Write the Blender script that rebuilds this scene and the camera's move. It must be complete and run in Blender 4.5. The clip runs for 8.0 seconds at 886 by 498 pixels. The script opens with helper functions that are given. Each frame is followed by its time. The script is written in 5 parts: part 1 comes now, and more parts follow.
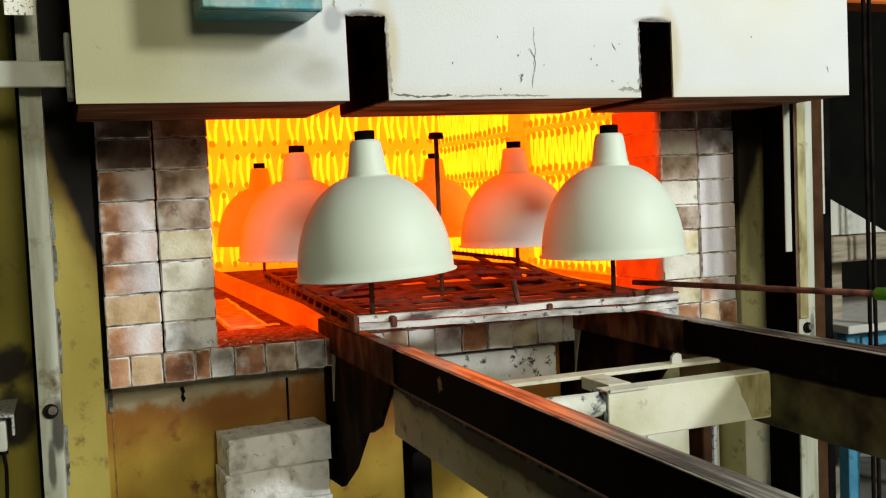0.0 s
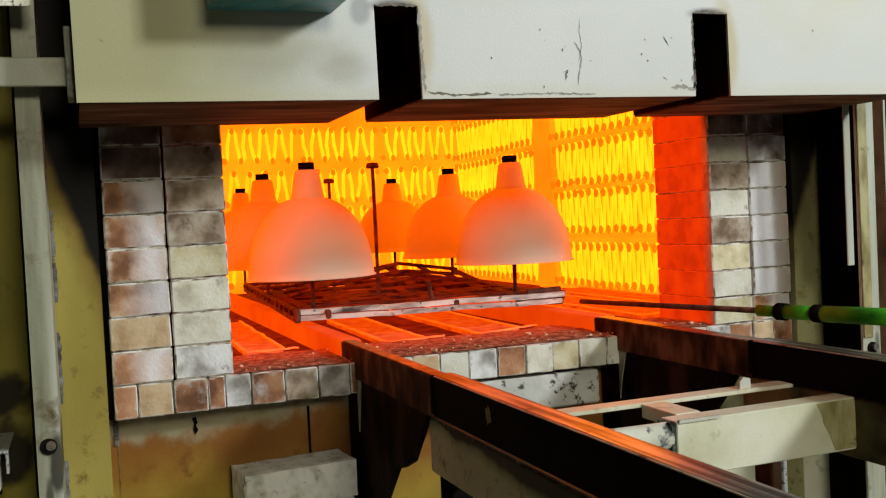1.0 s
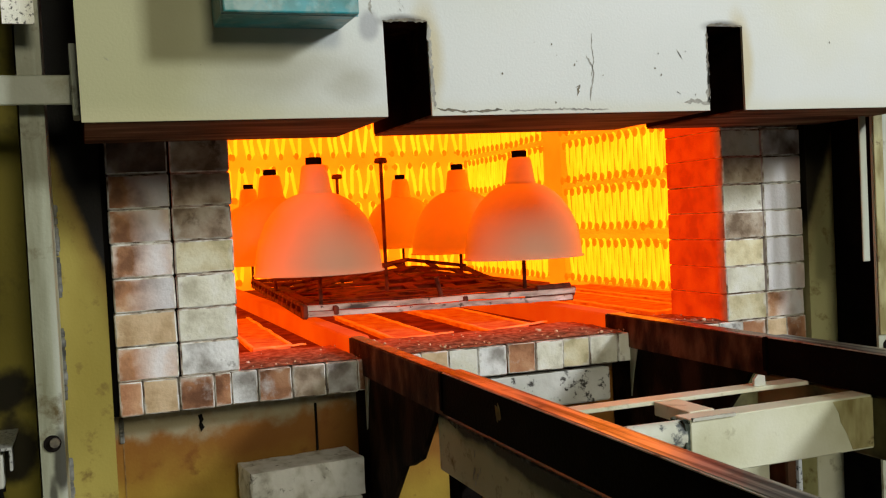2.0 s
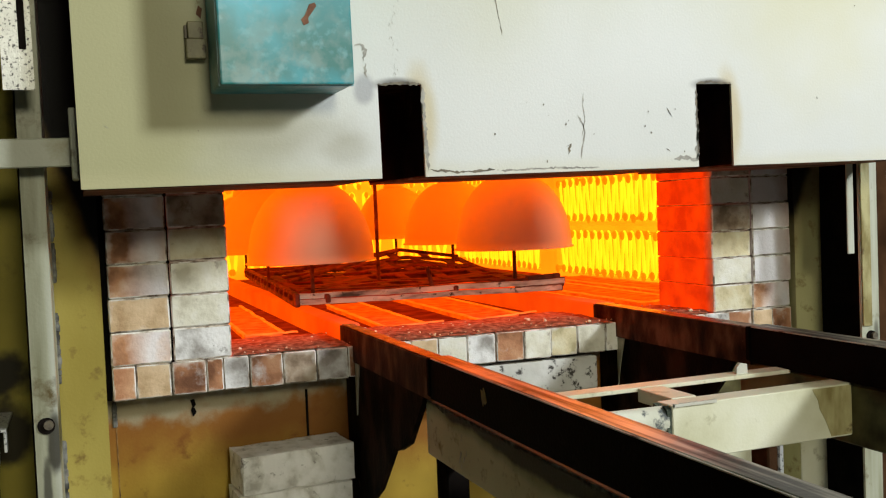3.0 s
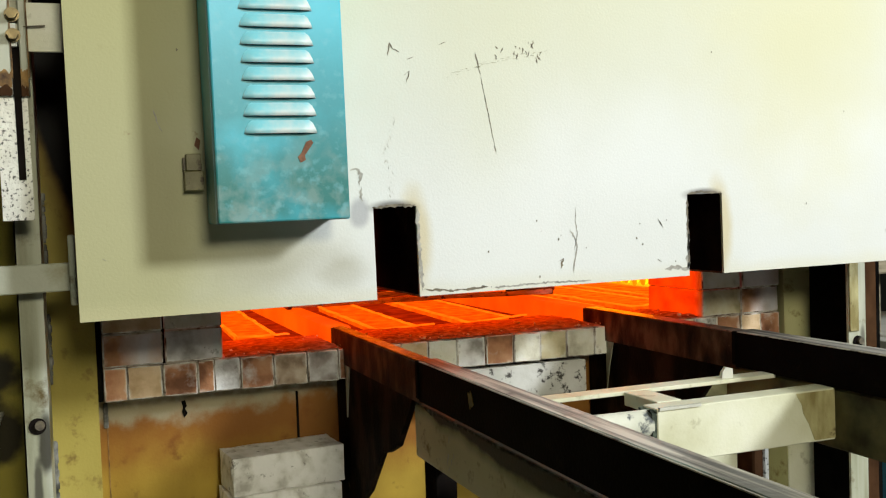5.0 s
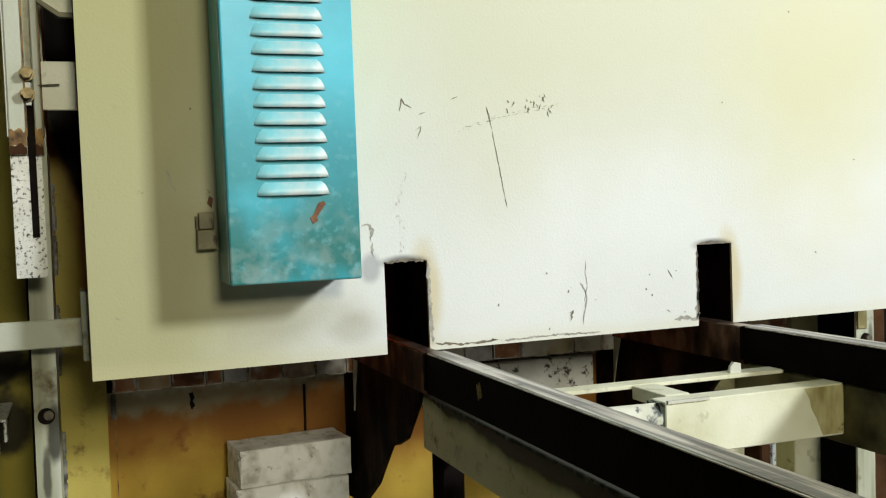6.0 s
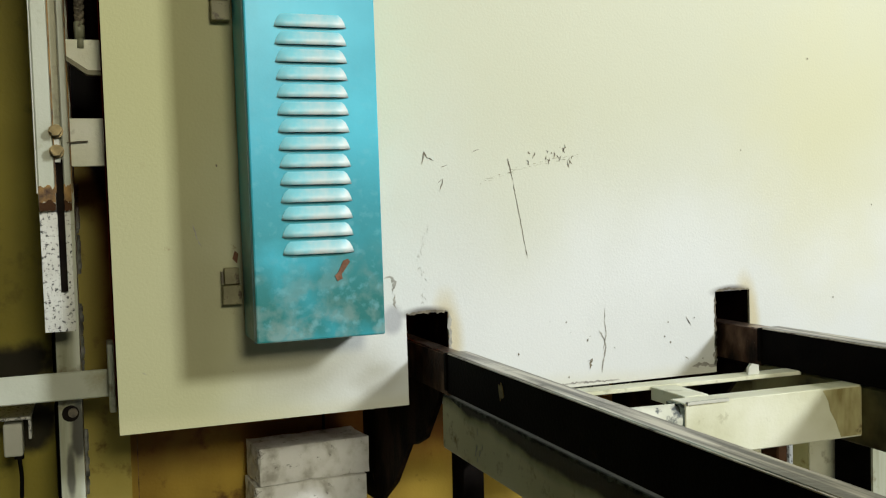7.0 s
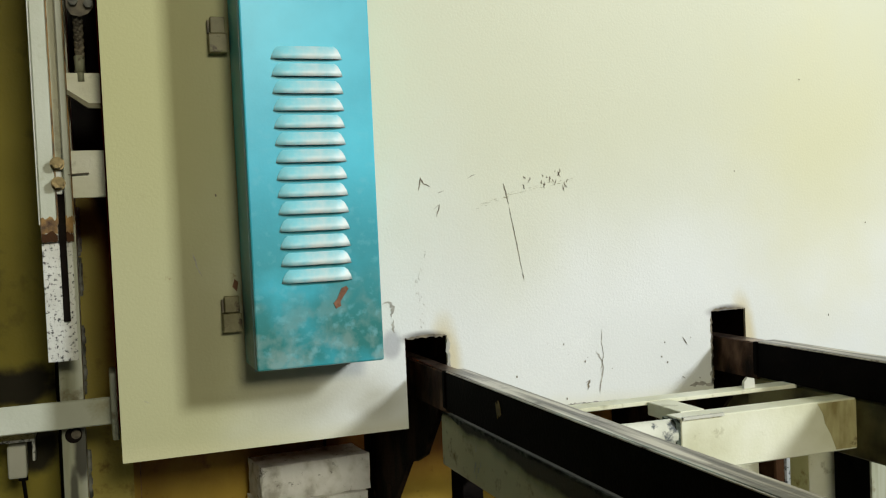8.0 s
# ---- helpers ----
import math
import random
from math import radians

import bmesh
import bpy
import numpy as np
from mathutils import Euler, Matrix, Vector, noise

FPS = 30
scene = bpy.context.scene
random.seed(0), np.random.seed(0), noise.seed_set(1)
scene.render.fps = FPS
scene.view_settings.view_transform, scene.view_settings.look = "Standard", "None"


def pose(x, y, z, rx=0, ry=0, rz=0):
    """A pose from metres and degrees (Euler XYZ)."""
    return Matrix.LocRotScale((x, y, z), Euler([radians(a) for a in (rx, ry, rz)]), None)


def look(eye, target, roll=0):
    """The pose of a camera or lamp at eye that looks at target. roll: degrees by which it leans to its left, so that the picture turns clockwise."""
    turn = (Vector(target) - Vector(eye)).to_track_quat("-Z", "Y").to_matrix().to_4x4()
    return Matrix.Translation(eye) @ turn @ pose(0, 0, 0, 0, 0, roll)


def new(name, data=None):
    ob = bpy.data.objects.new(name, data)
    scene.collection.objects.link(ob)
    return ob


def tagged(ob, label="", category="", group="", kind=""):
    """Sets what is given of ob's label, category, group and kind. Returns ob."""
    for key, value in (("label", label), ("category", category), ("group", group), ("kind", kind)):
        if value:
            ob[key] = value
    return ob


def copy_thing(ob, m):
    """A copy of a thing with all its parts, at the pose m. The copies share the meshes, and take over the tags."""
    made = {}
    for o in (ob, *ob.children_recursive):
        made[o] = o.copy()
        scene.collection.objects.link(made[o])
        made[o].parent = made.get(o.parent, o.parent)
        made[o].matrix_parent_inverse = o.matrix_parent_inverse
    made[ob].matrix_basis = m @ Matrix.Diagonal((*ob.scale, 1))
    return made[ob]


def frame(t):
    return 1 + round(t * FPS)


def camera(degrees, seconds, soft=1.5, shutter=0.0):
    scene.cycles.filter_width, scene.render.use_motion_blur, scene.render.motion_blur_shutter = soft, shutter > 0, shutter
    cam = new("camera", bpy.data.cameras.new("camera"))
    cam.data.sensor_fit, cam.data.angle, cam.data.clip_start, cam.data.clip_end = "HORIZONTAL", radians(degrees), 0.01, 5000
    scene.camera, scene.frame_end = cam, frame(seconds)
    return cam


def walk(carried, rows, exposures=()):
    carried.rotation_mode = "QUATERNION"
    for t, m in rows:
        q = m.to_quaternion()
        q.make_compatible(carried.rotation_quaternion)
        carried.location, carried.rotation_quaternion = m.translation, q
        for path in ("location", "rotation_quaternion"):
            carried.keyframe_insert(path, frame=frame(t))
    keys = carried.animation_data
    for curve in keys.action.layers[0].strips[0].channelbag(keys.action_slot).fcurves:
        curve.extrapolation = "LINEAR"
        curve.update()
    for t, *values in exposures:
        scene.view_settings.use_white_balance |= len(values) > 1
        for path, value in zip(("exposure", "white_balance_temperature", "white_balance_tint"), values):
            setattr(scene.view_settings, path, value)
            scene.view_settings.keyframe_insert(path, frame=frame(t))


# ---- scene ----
cam = camera(49.43, 8.0, soft=1.2)
PATH = [
    (0, look((-0.0657, -2.1105, 1.2741), (0.6606, -0.2503, 1.1646), -2.35)),
    (0.2, look((-0.0519, -2.0677, 1.2779), (0.6758, -0.2082, 1.1646), -2.45)),
    (0.5, look((-0.0535, -2.0147, 1.2706), (0.6997, -0.1629, 1.2126), -2.06)),
    (1, look((-0.0503, -1.9232, 1.2518), (0.6607, -0.0549, 1.1903), -2.81)),
    (1.5, look((-0.0414, -1.8893, 1.2408), (0.6628, -0.0190, 1.1634), -2.89)),
    (1.7, look((-0.0422, -1.8914, 1.2446), (0.6547, -0.0179, 1.1800), -2.92)),
    (2.8, look((-0.0353, -1.9221, 1.2470), (0.6577, -0.0479, 1.1680), -2.60)),
    (3, look((-0.0421, -1.9269, 1.2395), (0.6610, -0.0563, 1.1580), -2.36)),
    (3.5, look((-0.0490, -1.9368, 1.2395), (0.6680, -0.0716, 1.1565), -1.91)),
    (4, look((-0.0511, -1.9418, 1.2436), (0.6710, -0.0783, 1.1650), -1.83)),
    (4.2, look((-0.0475, -1.9418, 1.2445), (0.6738, -0.0761, 1.1614), -1.98)),
    (5.3, look((-0.0368, -1.9457, 1.2392), (0.6728, -0.0774, 1.1633), -2.09)),
    (5.5, look((-0.0352, -1.9439, 1.2355), (0.6678, -0.0734, 1.1531), -2.28)),
    (6, look((-0.0464, -1.9440, 1.2308), (0.6579, -0.0737, 1.1538), -1.67)),
    (6.5, look((-0.0626, -1.9445, 1.2316), (0.6299, -0.0696, 1.1583), -1.49)),
    (7, look((-0.0708, -1.9491, 1.2357), (0.6179, -0.0732, 1.1564), -1.44)),
    (7.5, look((-0.0723, -1.9576, 1.2447), (0.6125, -0.0796, 1.1799), -1.74)),
    (8, look((-0.0689, -1.9704, 1.2490), (0.6167, -0.0924, 1.1934), -2.14)),
]
walk(cam, PATH, exposures=[(0, 0.04), (0.5, -0.02), (1.0, -0.3), (1.7, -0.32), (2.8, -0.04), (3.5, 0.13), (4.2, 0.29), (5.5, 0.34), (6.5, 0.24), (8, 0.14)])

# ---- light: hall lamps high in front of the furnace, dim hall all round, the furnace's own glow ----
world = bpy.data.worlds.new("hall")
scene.world = world
world.use_nodes = True
world.node_tree.nodes["Background"].inputs[0].default_value = (0.55, 0.6, 0.5, 1)
world.node_tree.nodes["Background"].inputs[1].default_value = 0.006


def area(name, eye, target, size, watts, colour):
    data = bpy.data.lights.new(name, "AREA")
    data.shape, data.size, data.size_y, data.energy, data.color = "RECTANGLE", size[0], size[1], watts, colour
    ob = new(name, data)
    ob.matrix_world = look(eye, target)
    return ob


area("hall_lamp", (3.82, -4.56, 3.52), (0.45, -0.2, 1.1), (0.7, 0.7), 268, (0.95, 1.0, 1.02))
area("hall_lamp_front", (0.6, -6.2, 3.05), (0.5, 0, 0.9), (1.2, 0.9), 128, (1.0, 0.95, 0.72))


# ---- materials ----
def material(name, colours, scale=12.0, rough=0.6, metal=0.0, bump=0.15, grain=180.0, contrast=(0.35, 0.65),
             stain=None, stain_scale=3.0, stain_at=(0.58, 0.72), vary=0.0, streak=None, glow=None, spec=0.5, smear=None, ember=None, lime=None):
    """Noise between colours, a second noise of stains, fine grain in the bump; vary: lightness by object."""
    m = bpy.data.materials.new(name)
    m.use_nodes = True
    n, l = m.node_tree.nodes, m.node_tree.links
    b = n["Principled BSDF"]
    co = n.new("ShaderNodeTexCoord")
    vec = co.outputs["Object"]
    if vary:
        info = n.new("ShaderNodeObjectInfo")
        off = n.new("ShaderNodeVectorMath")
        off.operation = "ADD"
        mul = n.new("ShaderNodeVectorMath")
        mul.operation = "SCALE"
        cmb = n.new("ShaderNodeCombineXYZ")
        for k in range(3):
            l.new(info.outputs["Random"], cmb.inputs[k])
        l.new(cmb.outputs[0], mul.inputs[0])
        mul.inputs["Scale"].default_value = 37.0
        l.new(vec, off.inputs[0])
        l.new(mul.outputs[0], off.inputs[1])
        vec = off.outputs[0]
    if streak:
        mp = n.new("ShaderNodeMapping")
        mp.inputs["Scale"].default_value = streak
        l.new(vec, mp.inputs[0])
        vec_s = mp.outputs[0]
    else:
        vec_s = vec
    t = n.new("ShaderNodeTexNoise")
    t.inputs["Scale"].default_value, t.inputs["Detail"].default_value = scale, 6
    l.new(vec_s, t.inputs["Vector"])
    r = n.new("ShaderNodeValToRGB")
    e = r.color_ramp.elements
    e[0].position, e[1].position = contrast
    e[0].color, e[1].color = (*colours[0], 1), (*colours[-1], 1)
    for k, c in enumerate(colours[1:-1]):
        x = e.new(contrast[0] + (contrast[1] - contrast[0]) * (k + 1) / (len(colours) - 1))
        x.color = (*c, 1)
    l.new(t.outputs["Fac"], r.inputs[0])
    out = r.outputs[0]
    if stain:
        s = n.new("ShaderNodeTexNoise")
        s.inputs["Scale"].default_value, s.inputs["Detail"].default_value, s.inputs["Roughness"].default_value = stain_scale, 8, 0.65
        l.new(vec, s.inputs["Vector"])
        sr = n.new("ShaderNodeValToRGB")
        sr.color_ramp.elements[0].position, sr.color_ramp.elements[1].position = stain_at
        l.new(s.outputs["Fac"], sr.inputs[0])
        mx = n.new("ShaderNodeMix")
        mx.data_type = "RGBA"
        l.new(sr.outputs[0], mx.inputs[0])
        l.new(out, mx.inputs[6])
        mx.inputs[7].default_value = (*stain, 1)
        out = mx.outputs[2]
    if smear:
        sep = n.new("ShaderNodeSeparateXYZ")
        l.new(co.outputs["Object"], sep.inputs[0])
        wob = n.new("ShaderNodeMath")
        wob.operation = "MULTIPLY_ADD"
        l.new(t.outputs["Fac"], wob.inputs[0])
        wob.inputs[1].default_value = 0.09
        l.new(sep.outputs["X"], wob.inputs[2])
        sm = n.new("ShaderNodeValToRGB")
        el = sm.color_ramp.elements
        for k, (x, v) in enumerate(zip(smear[0], (0.0, 1.0, 1.0, 0.0))):
            at = min(1, max(0, 0.5 + 4 * (x + 0.045)))
            if k in (0, 3):
                q = el[0 if k == 0 else len(el) - 1]
                q.position = at
            else:
                q = el.new(at)
            q.color = (v, v, v, 1)
        sh = n.new("ShaderNodeMath")
        sh.operation = "MULTIPLY_ADD"
        sh.inputs[1].default_value, sh.inputs[2].default_value = 4.0, 0.5
        l.new(wob.outputs[0], sh.inputs[0])
        l.new(sh.outputs[0], sm.inputs[0])
        dim = n.new("ShaderNodeMath")
        dim.operation = "MULTIPLY"
        dim.inputs[1].default_value = smear[2]
        l.new(sm.outputs[0], dim.inputs[0])
        mx2 = n.new("ShaderNodeMix")
        mx2.data_type = "RGBA"
        l.new(dim.outputs[0], mx2.inputs[0])
        l.new(out, mx2.inputs[6])
        mx2.inputs[7].default_value = (*smear[1], 1)
        out = mx2.outputs[2]
    if lime:
        # pale lime crust that has crept in from the edges, patchy
        gs = n.new("ShaderNodeSeparateXYZ")
        l.new(co.outputs["Generated"], gs.inputs[0])
        ds = []
        for ax in ("X", "Z"):
            da = n.new("ShaderNodeMath")
            da.operation = "SUBTRACT"
            da.inputs[1].default_value = 0.5
            l.new(gs.outputs[ax], da.inputs[0])
            db = n.new("ShaderNodeMath")
            db.operation = "ABSOLUTE"
            l.new(da.outputs[0], db.inputs[0])
            ds.append(db.outputs[0])
        far = n.new("ShaderNodeMath")
        far.operation = "MAXIMUM"
        l.new(ds[0], far.inputs[0])
        l.new(ds[1], far.inputs[1])
        ln = n.new("ShaderNodeTexNoise")
        ln.inputs["Scale"].default_value, ln.inputs["Detail"].default_value = 30, 7
        l.new(vec, ln.inputs["Vector"])
        add = n.new("ShaderNodeMath")
        add.operation = "MULTIPLY_ADD"
        add.inputs[1].default_value = 0.55
        l.new(ln.outputs["Fac"], add.inputs[0])
        l.new(far.outputs[0], add.inputs[2])
        lr = n.new("ShaderNodeMapRange")
        lr.inputs[1].default_value, lr.inputs[2].default_value, lr.inputs[4].default_value = 0.69, 0.83, lime
        l.new(add.outputs[0], lr.inputs[0])
        mx3 = n.new("ShaderNodeMix")
        mx3.data_type = "RGBA"
        l.new(lr.outputs[0], mx3.inputs[0])
        l.new(out, mx3.inputs[6])
        mx3.inputs[7].default_value = (0.78, 0.77, 0.72, 1)
        out = mx3.outputs[2]
    if vary:
        hs = n.new("ShaderNodeHueSaturation")
        mr = n.new("ShaderNodeMapRange")
        mr.inputs[3].default_value, mr.inputs[4].default_value = 1 - vary, 1 + vary
        l.new(info.outputs["Random"], mr.inputs[0])
        l.new(mr.outputs[0], hs.inputs["Value"])
        l.new(out, hs.inputs["Color"])
        out = hs.outputs[0]
    l.new(out, b.inputs["Base Color"])
    b.inputs["Roughness"].default_value, b.inputs["Metallic"].default_value = rough, metal
    b.inputs["Specular IOR Level"].default_value = spec
    g = n.new("ShaderNodeTexNoise")
    g.inputs["Scale"].default_value, g.inputs["Detail"].default_value = grain, 4
    l.new(vec, g.inputs["Vector"])
    bp = n.new("ShaderNodeBump")
    bp.inputs["Strength"].default_value, bp.inputs["Distance"].default_value = bump, 0.004
    l.new(g.outputs["Fac"], bp.inputs["Height"])
    l.new(bp.outputs[0], b.inputs["Normal"])
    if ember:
        # inner end emits, on bricks for furnace light reflected there; outer face does not
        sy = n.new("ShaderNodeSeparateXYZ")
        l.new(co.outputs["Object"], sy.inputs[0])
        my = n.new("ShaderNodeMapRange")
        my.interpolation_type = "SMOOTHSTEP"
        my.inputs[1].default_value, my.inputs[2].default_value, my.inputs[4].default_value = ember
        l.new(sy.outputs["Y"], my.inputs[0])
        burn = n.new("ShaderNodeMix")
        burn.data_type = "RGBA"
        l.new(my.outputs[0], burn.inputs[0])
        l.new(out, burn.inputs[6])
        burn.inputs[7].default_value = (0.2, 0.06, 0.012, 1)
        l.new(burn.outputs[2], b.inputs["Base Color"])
        eg = n.new("ShaderNodeValToRGB")
        eg.color_ramp.elements[0].position, eg.color_ramp.elements[1].position = 0.35, 0.65
        eg.color_ramp.elements[0].color, eg.color_ramp.elements[1].color = (0.62, 0.018, 0.0004, 1), (0.95, 0.045, 0.0006, 1)
        l.new(t.outputs["Fac"], eg.inputs[0])
        l.new(eg.outputs[0], b.inputs["Emission Color"])
        l.new(my.outputs[0], b.inputs["Emission Strength"])
    if glow:
        gr = n.new("ShaderNodeValToRGB")
        gr.color_ramp.elements[0].position, gr.color_ramp.elements[1].position = 0.3, 0.7
        gr.color_ramp.elements[0].color, gr.color_ramp.elements[1].color = (*glow[0], 1), (*glow[1], 1)
        l.new(t.outputs["Fac"], gr.inputs[0])
        l.new(gr.outputs[0], b.inputs["Emission Color"])
        b.inputs["Emission Strength"].default_value = glow[2]
    return m


def brick_paints(hot):
    """Colours of the furnace bricks; hot ones emit at their inner end in place of reflected furnace light."""
    def paint(name, colours, scale, **more):
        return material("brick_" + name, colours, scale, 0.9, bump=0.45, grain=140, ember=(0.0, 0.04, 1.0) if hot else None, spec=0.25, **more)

    return {
        "brown": paint("brown", [(0.17, 0.075, 0.04), (0.4, 0.19, 0.1), (0.54, 0.31, 0.18)], 15, stain=(0.62, 0.58, 0.56), stain_scale=11, stain_at=(0.56, 0.72), vary=0.18, lime=0.6),
        "tan": paint("tan", [(0.46, 0.31, 0.17), (0.66, 0.49, 0.31), (0.74, 0.6, 0.42)], 16, stain=(0.24, 0.14, 0.08), stain_scale=14, stain_at=(0.62, 0.74), vary=0.1, lime=0.6),
        "white": paint("white", [(0.52, 0.49, 0.38), (0.76, 0.74, 0.62), (0.84, 0.83, 0.76)], 18, stain=(0.3, 0.25, 0.18), stain_scale=20, stain_at=(0.6, 0.72), vary=0.08, lime=0.7),
        "smeared": paint("smeared", [(0.2, 0.095, 0.05), (0.44, 0.22, 0.115), (0.6, 0.37, 0.22)], 15, vary=0.15, lime=0.5, smear=((-0.03, 0.026, 0.036, 0.075), (0.8, 0.8, 0.84), 0.8)),
        "washed": paint("washed", [(0.3, 0.17, 0.12), (0.5, 0.36, 0.3)], 15, vary=0.12, lime=0.45, smear=((-0.12, -0.05, 0.0, 0.068), (0.86, 0.86, 0.9), 0.88)),
        "ochre": paint("ochre", [(0.4, 0.34, 0.19), (0.66, 0.58, 0.37), (0.78, 0.74, 0.56)], 17, stain=(0.3, 0.23, 0.13), stain_scale=18, stain_at=(0.6, 0.72), vary=0.1, lime=0.7),
        "dun": paint("dun", [(0.2, 0.14, 0.095), (0.4, 0.31, 0.23), (0.56, 0.48, 0.39)], 22, stain=(0.12, 0.08, 0.05), stain_scale=20, stain_at=(0.58, 0.7), vary=0.14, lime=0.5),
        "pale": paint("pale", [(0.3, 0.28, 0.26), (0.78, 0.78, 0.78), (0.88, 0.88, 0.88)], 13, stain=(0.1, 0.08, 0.06), stain_scale=24, stain_at=(0.6, 0.7), vary=0.06, lime=0.5),
        "sooty": paint("sooty", [(0.05, 0.035, 0.028), (0.14, 0.09, 0.07), (0.26, 0.19, 0.16)], 15, stain=(0.55, 0.54, 0.56), stain_scale=9, stain_at=(0.6, 0.76), vary=0.12, lime=0.3),
        "grey": paint("grey", [(0.1, 0.075, 0.06), (0.36, 0.32, 0.3), (0.74, 0.74, 0.76)], 15, stain=(0.1, 0.07, 0.05), stain_scale=11, vary=0.14, lime=0.7),
    }


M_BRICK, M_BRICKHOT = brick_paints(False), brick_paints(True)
M_CRUST = material("lime_crust", [(0.14, 0.1, 0.07), (0.5, 0.44, 0.36), (0.8, 0.79, 0.75)], 34, 0.95, contrast=(0.36, 0.56), bump=0.5, grain=120, vary=0.1)
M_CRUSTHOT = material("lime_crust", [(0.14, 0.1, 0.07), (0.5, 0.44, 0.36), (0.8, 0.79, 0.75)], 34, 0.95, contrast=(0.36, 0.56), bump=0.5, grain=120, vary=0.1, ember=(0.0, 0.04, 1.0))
M_STACK = material("insulating_brick", [(0.5, 0.48, 0.42), (0.8, 0.79, 0.74), (0.92, 0.91, 0.88)], 30, 0.95, contrast=(0.3, 0.56), stain=(0.16, 0.14, 0.11), stain_scale=38, stain_at=(0.6, 0.68), bump=1.0, grain=75, spec=0.1)
M_MORTAR = material("mortar", [(0.16, 0.13, 0.1), (0.66, 0.64, 0.58)], 50, 0.95, contrast=(0.36, 0.56))
M_OLIVE = material("olive_casing", [(0.28, 0.22, 0.05), (0.44, 0.35, 0.09)], 4, 0.5, stain=(0.12, 0.05, 0.02), stain_scale=5, stain_at=(0.52, 0.72), bump=0.1, streak=(1, 1, 0.4))
M_ARM = material("arm_paint", [(0.36, 0.37, 0.28), (0.5, 0.52, 0.44)], 4, 0.45, stain=(0.22, 0.2, 0.09), stain_scale=7, stain_at=(0.56, 0.76), bump=0.1)
M_POST = material("post_paint", [(0.2, 0.2, 0.12), (0.38, 0.39, 0.29), (0.5, 0.52, 0.44)], 9, 0.45, contrast=(0.3, 0.62), stain=(0.1, 0.07, 0.02), stain_scale=11, stain_at=(0.57, 0.68), bump=0.12, streak=(2.5, 1, 0.2))
M_CREAM = material("frame_paint", [(0.52, 0.51, 0.34), (0.66, 0.66, 0.5), (0.74, 0.74, 0.62)], 7, 0.42, contrast=(0.3, 0.65), stain=(0.26, 0.24, 0.12), stain_scale=18, stain_at=(0.6, 0.74), bump=0.12)
M_OLD = material("frame_old", [(0.3, 0.3, 0.2), (0.42, 0.42, 0.3)], 7, 0.5, stain=(0.06, 0.06, 0.05), stain_scale=8, stain_at=(0.55, 0.68), bump=0.15)
M_LATCH = material("latch_paint", [(0.14, 0.125, 0.055), (0.24, 0.22, 0.11)], 30, 0.5, stain=(0.06, 0.04, 0.015), stain_scale=60, stain_at=(0.56, 0.64), bump=0.15)
M_PIPE = material("flaking_cream", [(0.5, 0.5, 0.4), (0.68, 0.68, 0.58)], 12, 0.6, stain=(0.09, 0.1, 0.1), stain_scale=22, stain_at=(0.56, 0.62), bump=0.4)
M_BEAMDARK = material("sooty_olive", [(0.03, 0.026, 0.012), (0.15, 0.135, 0.06)], 9, 0.7, contrast=(0.4, 0.62), spec=0.15)
# old olive paint of the post strip; also colours the cross beam's painted shadow
M_PAINTSHADE = material("olive_paint_and_shadow", [(0.22, 0.18, 0.06), (0.44, 0.4, 0.2)], 30, 0.6, contrast=(0.4, 0.6), bump=0.2, streak=(1, 1, 0.3), stain=(0.1, 0.06, 0.015), stain_scale=40, stain_at=(0.6, 0.7))
M_DARKCRUST = material("oily_crust", [(0.012, 0.016, 0.012), (0.1, 0.12, 0.09)], 60, 0.8, contrast=(0.45, 0.7), bump=0.6, grain=90, spec=0.2)
M_BURNT = material("burnt_rust", [(0.05, 0.025, 0.012), (0.3, 0.17, 0.05)], 45, 0.8, bump=0.3)

M_FLAKY = material("flaking_white", [(0.5, 0.5, 0.46), (0.7, 0.7, 0.68)], 9, 0.9, stain=(0.06, 0.055, 0.05), stain_scale=34, stain_at=(0.56, 0.62), bump=0.5, grain=60)
M_BLACK = material("sooty_steel", [(0.006, 0.005, 0.005), (0.016, 0.013, 0.011)], 14, 0.6, 0.0, bump=0.2, stain=(0.03, 0.015, 0.008), stain_scale=12, spec=0.0)
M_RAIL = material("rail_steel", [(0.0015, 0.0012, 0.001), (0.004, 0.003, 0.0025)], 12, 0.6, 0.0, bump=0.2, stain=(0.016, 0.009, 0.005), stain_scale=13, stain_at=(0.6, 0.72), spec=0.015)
M_RAILTOP = material("worn_rail", [(0.26, 0.235, 0.19), (0.46, 0.42, 0.35)], 25, 0.42, 0.45, bump=0.2, stain=(0.05, 0.03, 0.02), stain_scale=24, stain_at=(0.56, 0.66))
M_TOPDARK = material("rail_top", [(0.03, 0.022, 0.018), (0.26, 0.23, 0.2), (0.6, 0.56, 0.5)], 7, 0.3, 0.9, bump=0.12, grain=90, contrast=(0.4, 0.6), stain=(0.04, 0.03, 0.022), stain_scale=20, stain_at=(0.56, 0.68), streak=(13, 0.5, 1))
M_HOTTOP = material("hot_rail_top", [(0.12, 0.07, 0.05), (0.46, 0.34, 0.27)], 26, 0.32, 0.9, bump=0.5, grain=120, stain=(0.05, 0.025, 0.018), stain_scale=30, stain_at=(0.54, 0.64))
